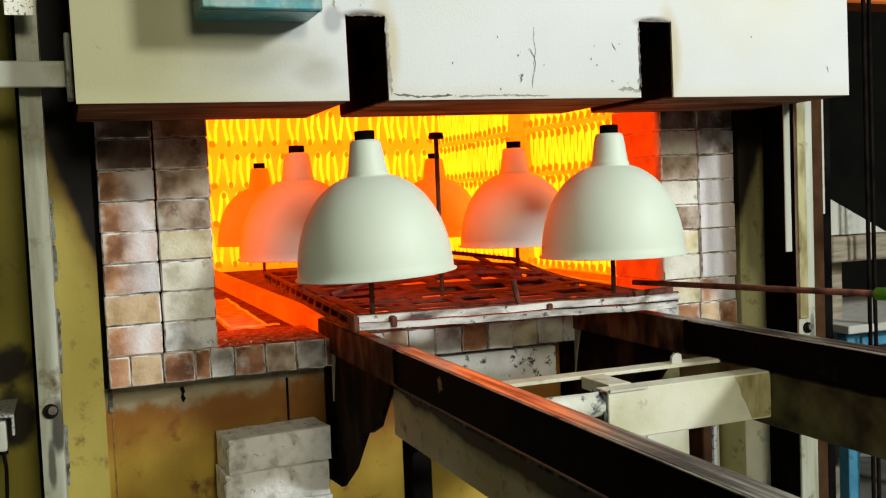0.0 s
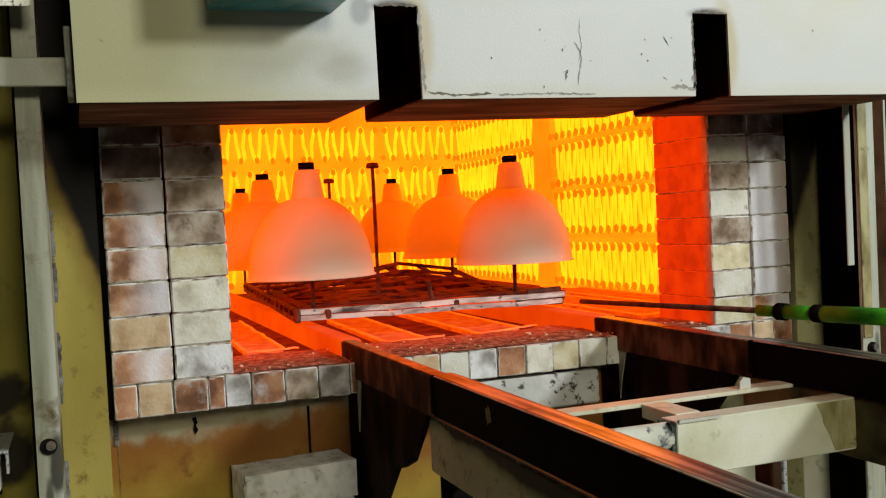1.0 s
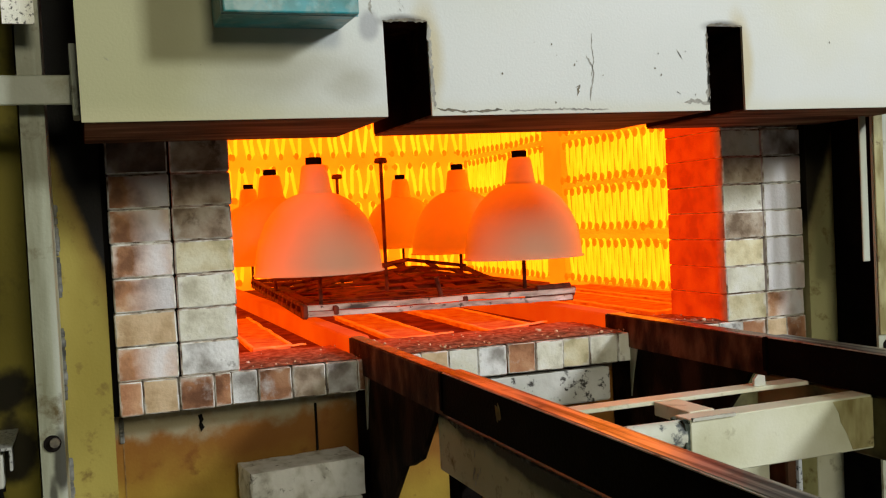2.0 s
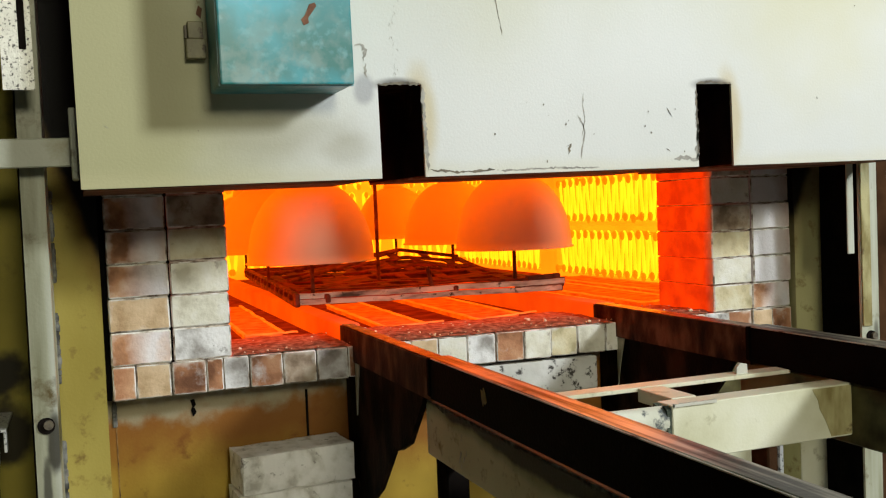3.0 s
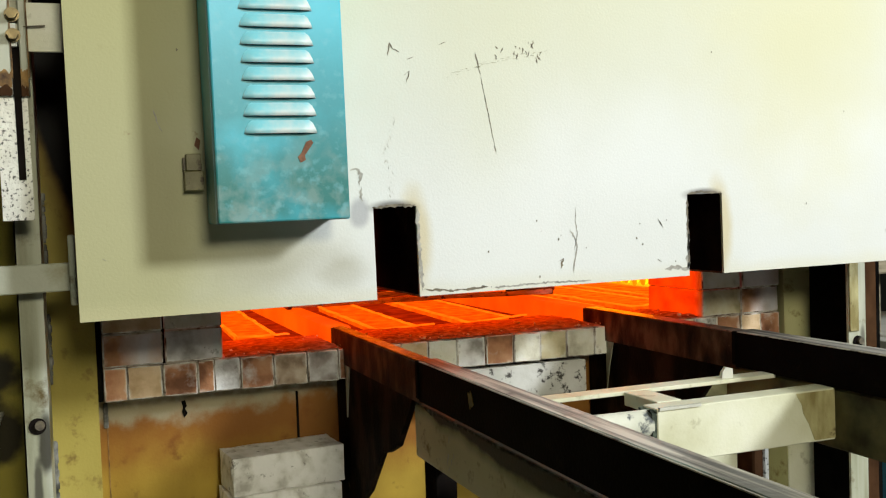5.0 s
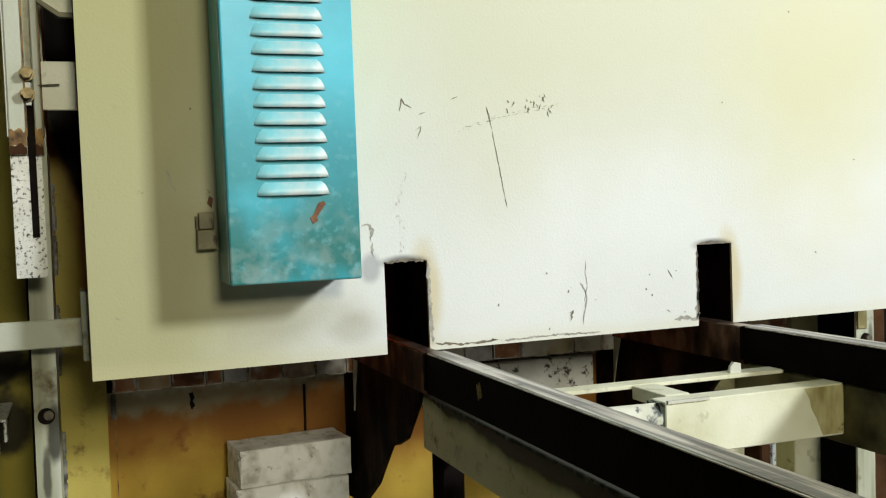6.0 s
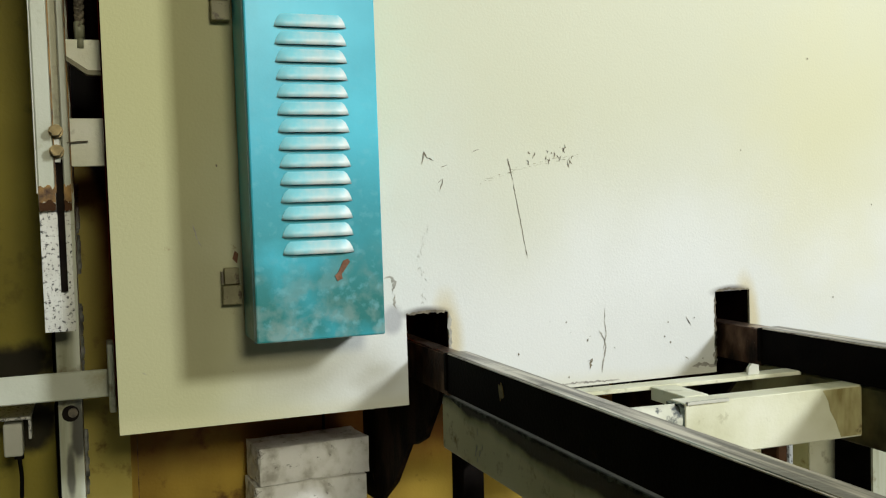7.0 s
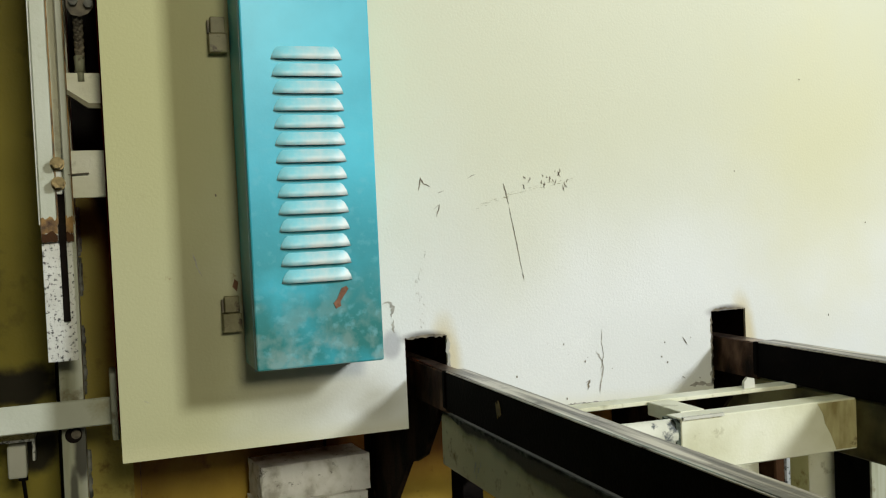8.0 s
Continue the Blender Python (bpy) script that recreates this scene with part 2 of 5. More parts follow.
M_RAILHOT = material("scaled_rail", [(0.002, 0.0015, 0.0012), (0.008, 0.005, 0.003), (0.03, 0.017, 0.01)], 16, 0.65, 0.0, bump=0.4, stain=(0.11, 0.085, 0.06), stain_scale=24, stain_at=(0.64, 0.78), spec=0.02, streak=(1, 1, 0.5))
# soot, and the black that stands in for shade in gaps and slits
M_SOOTSHADE = material("soot", [(0.003, 0.003, 0.0028), (0.009, 0.008, 0.007)], 9, 0.95, spec=0.0)
M_TEALPALE = material("teal_worn", [(0.1, 0.36, 0.42), (0.34, 0.42, 0.42)], 26, 0.42, bump=0.06)
M_RUST = material("red_rust", [(0.12, 0.05, 0.025), (0.24, 0.11, 0.06)], 40, 0.8, bump=0.3)
M_CHIP = material("bare_steel_chip", [(0.06, 0.05, 0.035), (0.18, 0.15, 0.1)], 60, 0.6, bump=0.2)
M_BRASS = material("brassy_bolt", [(0.1, 0.075, 0.03), (0.2, 0.15, 0.07)], 60, 0.4, 0.6)
M_BROWN = material("brown_steel", [(0.03, 0.015, 0.008), (0.08, 0.04, 0.02)], 12, 0.7, spec=0.0)
M_UNDER = material("rusty_underside", [(0.05, 0.025, 0.014), (0.16, 0.075, 0.04), (0.3, 0.17, 0.1)], 9, 0.8, bump=0.3, spec=0.1, streak=(0.4, 2, 1))
M_HOTEND = material("scaled_rail_end", [(0.012, 0.007, 0.005), (0.05, 0.026, 0.015), (0.13, 0.075, 0.045)], 22, 0.65, 0.0, bump=0.4, stain=(0.24, 0.19, 0.14), stain_scale=26, stain_at=(0.66, 0.8), spec=0.05, streak=(1, 1, 0.5))
M_YELLOW = material("yellow_smear", [(0.1, 0.065, 0.012), (0.2, 0.14, 0.03)], 60, 0.7)
M_GALV = material("galvanised_plate", [(0.5, 0.5, 0.46), (0.62, 0.63, 0.6)], 20, 0.4, 0.3, stain=(0.06, 0.06, 0.06), stain_scale=150, stain_at=(0.54, 0.6))
M_ENAMEL = material("raw_enamel", [(0.64, 0.72, 0.6), (0.68, 0.76, 0.64)], 4, 0.55, bump=0.03)
M_RACK = material("scaled_rack_steel", [(0.05, 0.02, 0.014), (0.2, 0.07, 0.045)], 30, 0.75, 0.1, bump=0.3, spec=0.15)
M_MESH = material("dull_red_sheet", [(0.03, 0.012, 0.009), (0.11, 0.035, 0.022)], 30, 0.75, 0.1, bump=0.3, spec=0.1, glow=((0.02, 0.0003, 0.0), (0.11, 0.0012, 0.0), 1.0))
M_WELD = material("grey_weld", [(0.05, 0.05, 0.045), (0.26, 0.26, 0.24)], 45, 0.6, 0.2, bump=0.4)
M_BAR = material("worn_rack_bar", [(0.06, 0.05, 0.045), (0.42, 0.4, 0.37), (0.72, 0.71, 0.68)], 40, 0.55, 0.1, bump=0.4, contrast=(0.32, 0.58), streak=(0.25, 1, 1), stain=(0.04, 0.03, 0.025), stain_scale=60, stain_at=(0.58, 0.66))
M_GREEN = material("green_sleeve", [(0.015, 0.12, 0.01), (0.06, 0.3, 0.015), (0.12, 0.42, 0.03)], 22, 0.6, spec=0.08, streak=(1, 0.4, 1), stain=(0.01, 0.02, 0.008), stain_scale=18, stain_at=(0.6, 0.7))
M_GRIP = material("dark_green_grip", [(0.006, 0.02, 0.005), (0.02, 0.07, 0.012), (0.05, 0.16, 0.02)], 22, 0.6, contrast=(0.4, 0.7), spec=0.08, streak=(1, 0.4, 1))
M_CONCRETE = material("hall_floor", [(0.09, 0.09, 0.078), (0.16, 0.155, 0.135)], 5, 0.8, stain=(0.05, 0.045, 0.04), stain_scale=2)
M_HALL = material("hall_wall", [(0.03, 0.03, 0.026), (0.06, 0.058, 0.05)], 1.5, 0.9)
M_BLUE = material("blue_paint", [(0.04, 0.2, 0.33), (0.07, 0.28, 0.42)], 12, 0.5, stain=(0.05, 0.06, 0.06), stain_scale=14)
M_WOOD = material("dusty_timber", [(0.2, 0.17, 0.11), (0.36, 0.31, 0.22)], 9, 0.85, streak=(1, 8, 8))
M_PALE = material("pale_board", [(0.45, 0.45, 0.38), (0.55, 0.55, 0.48)], 6, 0.8, stain=(0.2, 0.18, 0.12), stain_scale=6)
M_ORANGE = material("orange_paint", [(0.8, 0.16, 0.02), (0.88, 0.22, 0.03)], 6, 0.5)
M_LINING = material("hot_lining", [(0.4, 0.3, 0.2), (0.5, 0.4, 0.28)], 3, 0.9, bump=0.3, glow=((1.8, 0.23, 0.003), (2.2, 0.37, 0.005), 1.0))
M_WEST = material("hot_lining_west", [(0.4, 0.3, 0.2), (0.5, 0.4, 0.28)], 3, 0.9, bump=0.3, glow=((1.9, 0.2, 0.002), (2.3, 0.27, 0.003), 1.0))
# unseen lining, emission raised above the other walls to brighten the lampshades' fronts
M_FRONT = material("hot_lining_front", [(0.4, 0.3, 0.2), (0.5, 0.4, 0.28)], 3, 0.9, bump=0.3, glow=((3.4, 0.28, 0.002), (4.0, 0.38, 0.003), 1.0))
M_DULL = material("duller_lining", [(0.3, 0.22, 0.15), (0.4, 0.3, 0.2)], 3, 0.9, bump=0.3, glow=((1.05, 0.06, 0.001), (1.3, 0.09, 0.001), 1.0))
M_HEARTH = material("hot_hearth", [(0.012, 0.008, 0.006), (0.05, 0.03, 0.022)], 18, 0.95, bump=0.7, grain=70, spec=0.03, glow=((0.16, 0.003, 0.0001), (0.42, 0.014, 0.0003), 1.0))
M_SLAB = material("hot_slab", [(0.1, 0.05, 0.035), (0.2, 0.11, 0.075)], 26, 0.9, bump=0.7, grain=90, spec=0.0, glow=((0.75, 0.035, 0.0005), (1.2, 0.11, 0.001), 1.0))
M_RUNNER = material("hot_runner", [(0.1, 0.055, 0.035), (0.16, 0.09, 0.06)], 5, 0.9, bump=0.08, spec=0.05, glow=((0.8, 0.035, 0.0005), (1.1, 0.09, 0.001), 1.0))
M_SLABEDGE = material("hot_slab_edge", [(0.2, 0.12, 0.08), (0.3, 0.19, 0.13)], 20, 0.9, bump=0.3, spec=0.05, glow=((1.2, 0.11, 0.002), (1.5, 0.2, 0.004), 1.0))
M_SAND = material("scorched_sand", [(0.1, 0.045, 0.025), (0.24, 0.12, 0.07), (0.42, 0.25, 0.16)], 60, 0.95, bump=0.8, grain=160, spec=0.1, ember=(0.04, 0.24, 0.45))
M_ELEMENT = material("hot_element", [(0.3, 0.25, 0.2), (0.4, 0.35, 0.3)], 9, 0.7, glow=((2.9, 0.72, 0.006), (3.4, 0.95, 0.012), 1.0))
M_HOOK = material("hot_hook", [(0.3, 0.2, 0.15), (0.4, 0.3, 0.2)], 9, 0.8, glow=((1.2, 0.15, 0.001), (1.6, 0.24, 0.002), 1.0))


# ---- building blocks ----
def link(name, bm, mat, parent=None, label="", smooth=False):
    me = bpy.data.meshes.new(name)
    bm.normal_update()
    bm.to_mesh(me)
    bm.free()
    for m in mat if isinstance(mat, (list, tuple)) else (mat,):
        me.materials.append(m)
    if smooth:
        for p in me.polygons:
            p.use_smooth = True
    ob = new(name, me)
    if parent is not None:
        ob.parent = parent
    if label:
        ob["label"] = label
    return ob


def part(name, bm, mat, parent, label="", smooth=False):
    return link(name, bm, mat, parent, label, smooth)


def block(bm, x0, x1, y0, y1, z0, z1, bevel=0.0, seg=1, mat=0):
    v = [bm.verts.new((x, y, z)) for x in (x0, x1) for y in (y0, y1) for z in (z0, z1)]
    f = [bm.faces.new([v[k] for k in q]) for q in ((0, 1, 3, 2), (4, 6, 7, 5), (0, 4, 5, 1), (2, 3, 7, 6), (0, 2, 6, 4), (1, 5, 7, 3))]
    for q in f:
        q.material_index = mat
    if bevel:
        es = {e for q in f for e in q.edges}
        bmesh.ops.bevel(bm, geom=list(es), offset=bevel, segments=seg, affect="EDGES", profile=0.5)
    return v


def box(x0, x1, y0, y1, z0, z1, bevel=0.0, seg=1):
    bm = bmesh.new()
    block(bm, x0, x1, y0, y1, z0, z1, bevel, seg)
    return bm


def rod(bm, a, b, r, sides=8):
    a, b = Vector(a), Vector(b)
    q = (b - a).to_track_quat("Z", "Y").to_matrix()
    rings = [[bm.verts.new(p + q @ Vector((r * math.cos(k * math.tau / sides), r * math.sin(k * math.tau / sides), 0))) for k in range(sides)] for p in (a, b)]
    for k in range(sides):
        bm.faces.new((rings[0][k], rings[0][(k + 1) % sides], rings[1][(k + 1) % sides], rings[1][k]))
    bm.faces.new(rings[0][::-1])
    bm.faces.new(rings[1])


def lathe(bm, profile, sides=64):
    rings = []
    for r, z in profile:
        rings.append([bm.verts.new((r * math.cos(k * math.tau / sides), r * math.sin(k * math.tau / sides), z)) for k in range(sides)])
    for p, q in zip(rings, rings[1:]):
        for k in range(sides):
            bm.faces.new((p[k], p[(k + 1) % sides], q[(k + 1) % sides], q[k]))
    return rings


def plate(bm, outline, axis, a, b):
    """A flat plate: outline in the two other axes, from a to b along axis."""
    def put(p, d):
        c = list(p)
        c.insert("xyz".index(axis), d)
        return bm.verts.new(c)
    lo, hi = [put(p, a) for p in outline], [put(p, b) for p in outline]
    n = len(outline)
    for k in range(n):
        bm.faces.new((lo[k], lo[(k + 1) % n], hi[(k + 1) % n], hi[k]))
    bm.faces.new(lo[::-1])
    bm.faces.new(hi)
    bmesh.ops.recalc_face_normals(bm, faces=bm.faces)


def sweep(bm, pts, w, d, across):
    """A rectangular ribbon w wide (in its plane) and d thick along across, through pts."""
    pts = [Vector(p) for p in pts]
    across = Vector(across).normalized()
    prev = None
    for k, p in enumerate(pts):
        t = (pts[min(k + 1, len(pts) - 1)] - pts[max(k - 1, 0)]).normalized()
        s = t.cross(across).normalized()
        ring = [bm.verts.new(p + s * i * w / 2 + across * j * d / 2) for i, j in ((-1, -1), (1, -1), (1, 1), (-1, 1))]
        if prev:
            for i in range(4):
                bm.faces.new((prev[i], prev[(i + 1) % 4], ring[(i + 1) % 4], ring[i]))
        prev = ring


def empty(name, m=None):
    ob = new(name)
    if m is not None:
        ob.matrix_basis = m
    return ob


def door_paint():
    """Cream paint, yellowed by heat in patches, shaded olive to the left, sooty and browned round the two slots; x and
    z from the door's corner.
    """
    m = material("door_paint", [(0.62, 0.64, 0.625), (0.68, 0.7, 0.69)], 2.2, 0.55, bump=0.11, grain=210, spec=0.35)
    n, l = m.node_tree.nodes, m.node_tree.links
    b = n["Principled BSDF"]
    out = b.inputs["Base Color"].links[0].from_socket
    co = n.new("ShaderNodeTexCoord")
    sep = n.new("ShaderNodeSeparateXYZ")
    l.new(co.outputs["Object"], sep.inputs[0])
    nz = n.new("ShaderNodeTexNoise")
    nz.inputs["Scale"].default_value, nz.inputs["Detail"].default_value = 9.0, 7
    l.new(co.outputs["Object"], nz.inputs["Vector"])

    def calc(op, a, c, d=None):
        k = n.new("ShaderNodeMath")
        k.operation = op
        for i, v in enumerate((a, c, d)):
            if v is None:
                continue
            if isinstance(v, (int, float)):
                k.inputs[i].default_value = v
            else:
                l.new(v, k.inputs[i])
        return k.outputs[0]

    def ramp(v, lo, hi):
        k = n.new("ShaderNodeMapRange")
        k.interpolation_type = "SMOOTHSTEP"
        k.inputs[1].default_value, k.inputs[2].default_value = lo, hi
        l.new(v, k.inputs[0])
        return k.outputs[0]

    def blot(cx, cz, sx, sz):
        u = calc("DIVIDE", calc("SUBTRACT", sep.outputs["X"], cx), sx)
        w = calc("DIVIDE", calc("SUBTRACT", sep.outputs["Z"], cz), sz)
        r = calc("SQRT", calc("ADD", calc("MULTIPLY", u, u), calc("MULTIPLY", w, w)), None)
        return calc("ADD", r, calc("MULTIPLY", calc("SUBTRACT", nz.outputs["Fac"], 0.5), 0.9))

    def lay(base, colour, mask, amount):
        k = n.new("ShaderNodeMix")
        k.data_type = "RGBA"
        l.new(calc("MULTIPLY", mask, amount), k.inputs[0])
        l.new(base, k.inputs[6])
        k.inputs[7].default_value = (*colour, 1)
        return k.outputs[2]

    # heat-yellowed paint: high up, and a broad patch to the right
    big = n.new("ShaderNodeTexNoise")
    big.inputs["Scale"].default_value, big.inputs["Detail"].default_value = 2.3, 4
    mp = n.new("ShaderNodeMapping")
    mp.inputs["Scale"].default_value = (1.0, 1.0, 0.45)
    l.new(co.outputs["Object"], mp.inputs[0])
    l.new(mp.outputs[0], big.inputs["Vector"])
    high = ramp(calc("ADD", sep.outputs["Z"], calc("MULTIPLY", calc("SUBTRACT", big.outputs["Fac"], 0.5), 0.5)), 0.18, 0.62)
    out = lay(out, (0.53, 0.53, 0.34), high, 0.7)
    # darker olive to the left: shade beside the box mixed into the paint
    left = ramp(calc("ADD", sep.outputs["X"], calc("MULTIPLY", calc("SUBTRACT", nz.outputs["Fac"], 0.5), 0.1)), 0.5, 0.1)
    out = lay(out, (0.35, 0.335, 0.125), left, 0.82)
    foot = ramp(calc("ADD", sep.outputs["Z"], calc("MULTIPLY", nz.outputs["Fac"], 0.03)), 0.05, 0.015)
    out = lay(out, (0.58, 0.54, 0.32), foot, 0.3)
    # grey-brown smudges, in part the shade below the box painted in
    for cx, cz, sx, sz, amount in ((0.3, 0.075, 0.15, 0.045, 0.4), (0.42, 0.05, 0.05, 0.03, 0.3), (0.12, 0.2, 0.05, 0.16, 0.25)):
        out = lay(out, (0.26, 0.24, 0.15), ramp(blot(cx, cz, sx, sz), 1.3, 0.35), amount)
    right = ramp(blot(1.42, 0.45, 0.3, 0.4), 1.3, 0.1)
    out = lay(out, (0.62, 0.59, 0.34), right, 0.45)
    for cx, w in ((0.5185, 0.04), (1.159, 0.041)):
        out = lay(out, (0.5, 0.4, 0.16), ramp(blot(cx + 0.032, 0.1, 0.03, 0.085), 1.35, 0.6), 0.6)
        out = lay(out, (0.07, 0.06, 0.055), ramp(blot(cx - 0.004, 0.158, w - 0.003, 0.011), 1.5, 0.6), 0.8)
    out = lay(out, (0.25, 0.25, 0.29), ramp(blot(0.455, 0.15, 0.022, 0.03), 1.1, 0.5), 0.6)
    rs = n.new("ShaderNodeTexNoise")
    rs.inputs["Scale"].default_value, rs.inputs["Detail"].default_value, rs.inputs["Roughness"].default_value = 30.0, 6, 0.7
    l.new(co.outputs["Object"], rs.inputs["Vector"])
    rust = calc("MULTIPLY", ramp(rs.outputs["Fac"], 0.62, 0.72), ramp(blot(0.14, 0.3, 0.09, 0.25), 1.2, 0.6))
    out = lay(out, (0.22, 0.15, 0.07), rust, 0.8)
    l.new(out, b.inputs["Base Color"])
    return m


def teal_paint():
    """Turquoise paint: paler and bluer above, greener and smudged with grey at the foot; x and z in the door's space."""
    m = material("teal_box_paint", [(0.032, 0.39, 0.52), (0.055, 0.5, 0.65)], 7, 0.36, bump=0.04, grain=230)
    n, l = m.node_tree.nodes, m.node_tree.links
    b = n["Principled BSDF"]
    out = b.inputs["Base Color"].links[0].from_socket
    co = n.new("ShaderNodeTexCoord")
    sep = n.new("ShaderNodeSeparateXYZ")
    l.new(co.outputs["Object"], sep.inputs[0])
    for scale, lo, hi, colour, z_lo, z_hi, amount in ((9, 0.2, 0.5, (0.018, 0.16, 0.148), 0.46, 0.2, 0.95), (38, 0.44, 0.62, (0.24, 0.34, 0.32), 0.3, 0.15, 0.62), (70, 0.55, 0.7, (0.2, 0.5, 0.58), 0.6, 0.2, 0.35)):
        t = n.new("ShaderNodeTexNoise")
        t.inputs["Scale"].default_value, t.inputs["Detail"].default_value = scale, 7
        l.new(co.outputs["Object"], t.inputs["Vector"])
        a = n.new("ShaderNodeMapRange")
        a.inputs[1].default_value, a.inputs[2].default_value = lo, hi
        l.new(t.outputs["Fac"], a.inputs[0])
        z = n.new("ShaderNodeMapRange")
        z.inputs[1].default_value, z.inputs[2].default_value, z.inputs[4].default_value = z_lo, z_hi, amount
        l.new(sep.outputs["Z"], z.inputs[0])
        k = n.new("ShaderNodeMath")
        k.operation = "MULTIPLY"
        l.new(a.outputs[0], k.inputs[0])
        l.new(z.outputs[0], k.inputs[1])
        mx = n.new("ShaderNodeMix")
        mx.data_type = "RGBA"
        l.new(k.outputs[0], mx.inputs[0])
        l.new(out, mx.inputs[6])
        mx.inputs[7].default_value = (*colour, 1)
        out = mx.outputs[2]
    l.new(out, b.inputs["Base Color"])
    return m


def scorched(name, colours, kx, c, brown, noise_amp=0.12, wide=0.035, soot=0.95, ky=0.0):
    """Casing paint burnt brown and then black above a slanting, uneven edge z + kx * x + ky * y = c."""
    m = material(name, colours, 4, 0.55, stain=(0.17, 0.11, 0.03), stain_scale=24, stain_at=(0.56, 0.72), bump=0.14, streak=(1, 1, 0.35), spec=0.15)
    n, l = m.node_tree.nodes, m.node_tree.links
    b = n["Principled BSDF"]
    out = b.inputs["Base Color"].links[0].from_socket
    co = n.new("ShaderNodeTexCoord")
    dot = n.new("ShaderNodeVectorMath")
    dot.operation = "DOT_PRODUCT"
    dot.inputs[1].default_value = (kx, ky, 1)
    l.new(co.outputs["Object"], dot.inputs[0])
    t = n.new("ShaderNodeTexNoise")
    t.inputs["Scale"].default_value, t.inputs["Detail"].default_value = 11, 6
    l.new(co.outputs["Object"], t.inputs["Vector"])
    s = n.new("ShaderNodeMath")
    s.operation = "MULTIPLY_ADD"
    s.inputs[1].default_value = noise_amp
    l.new(t.outputs["Fac"], s.inputs[0])
    l.new(dot.outputs["Value"], s.inputs[2])
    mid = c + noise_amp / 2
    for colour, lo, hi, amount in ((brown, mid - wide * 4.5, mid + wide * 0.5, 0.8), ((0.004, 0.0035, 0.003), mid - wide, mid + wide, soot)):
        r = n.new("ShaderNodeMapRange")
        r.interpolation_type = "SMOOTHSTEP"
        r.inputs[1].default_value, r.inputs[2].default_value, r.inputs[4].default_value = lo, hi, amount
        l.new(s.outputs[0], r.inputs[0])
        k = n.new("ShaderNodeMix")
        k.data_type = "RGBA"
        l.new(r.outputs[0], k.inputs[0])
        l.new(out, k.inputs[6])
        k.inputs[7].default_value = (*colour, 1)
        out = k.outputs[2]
    l.new(out, b.inputs["Base Color"])
    return m


def low_casing():
    """Yellow casing paint, burnt orange-brown in a broad uneven band and bleached grey under the bricks."""
    m = material("casing_paint_low", [(0.32, 0.2, 0.025), (0.54, 0.37, 0.055)], 5, 0.5, stain=(0.13, 0.06, 0.012), stain_scale=13, stain_at=(0.58, 0.7), bump=0.12, streak=(1, 1, 0.5), spec=0.25)
    n, l = m.node_tree.nodes, m.node_tree.links
    b = n["Principled BSDF"]
    out = b.inputs["Base Color"].links[0].from_socket
    co = n.new("ShaderNodeTexCoord")
    for scale, amp, axis, lo, hi, colour, amount in (
            (5, 0.2, (0.1, 0, 1), 0.8, 0.93, (0.22, 0.075, 0.011), 0.9),
            (16, 0.12, (-0.05, 0, 1), 0.875, 0.925, (0.36, 0.34, 0.23), 0.8),
            (40, 0.05, (0, 0, 1), 0.895, 0.915, (0.62, 0.6, 0.5), 0.5)):
        dot = n.new("ShaderNodeVectorMath")
        dot.operation = "DOT_PRODUCT"
        dot.inputs[1].default_value = axis
        l.new(co.outputs["Object"], dot.inputs[0])
        t = n.new("ShaderNodeTexNoise")
        t.inputs["Scale"].default_value, t.inputs["Detail"].default_value, t.inputs["Roughness"].default_value = scale, 7, 0.6
        l.new(co.outputs["Object"], t.inputs["Vector"])
        a = n.new("ShaderNodeMath")
        a.operation = "MULTIPLY_ADD"
        a.inputs[1].default_value = amp
        l.new(t.outputs["Fac"], a.inputs[0])
        l.new(dot.outputs["Value"], a.inputs[2])
        r = n.new("ShaderNodeMapRange")
        r.interpolation_type = "SMOOTHSTEP"
        r.inputs[1].default_value, r.inputs[2].default_value, r.inputs[4].default_value = lo, hi, amount
        l.new(a.outputs[0], r.inputs[0])
        k = n.new("ShaderNodeMix")
        k.data_type = "RGBA"
        l.new(r.outputs[0], k.inputs[0])
        l.new(out, k.inputs[6])
        k.inputs[7].default_value = (*colour, 1)
        out = k.outputs[2]
    l.new(out, b.inputs["Base Color"])
    return m


M_CASE_LOW = low_casing()
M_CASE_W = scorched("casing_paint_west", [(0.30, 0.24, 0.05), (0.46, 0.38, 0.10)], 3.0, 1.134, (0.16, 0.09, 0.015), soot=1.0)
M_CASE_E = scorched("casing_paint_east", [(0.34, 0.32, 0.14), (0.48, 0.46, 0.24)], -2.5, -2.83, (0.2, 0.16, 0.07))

M_SIDEBEAM = scorched("grimy_beam_paint", [(0.5, 0.48, 0.27), (0.64, 0.62, 0.4)], 0.0, 0.937, (0.16, 0.17, 0.09), 0.035, 0.0045, 0.93, -0.05)
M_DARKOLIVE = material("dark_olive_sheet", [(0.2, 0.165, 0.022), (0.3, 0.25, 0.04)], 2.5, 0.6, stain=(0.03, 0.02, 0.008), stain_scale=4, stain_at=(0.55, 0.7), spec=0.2)


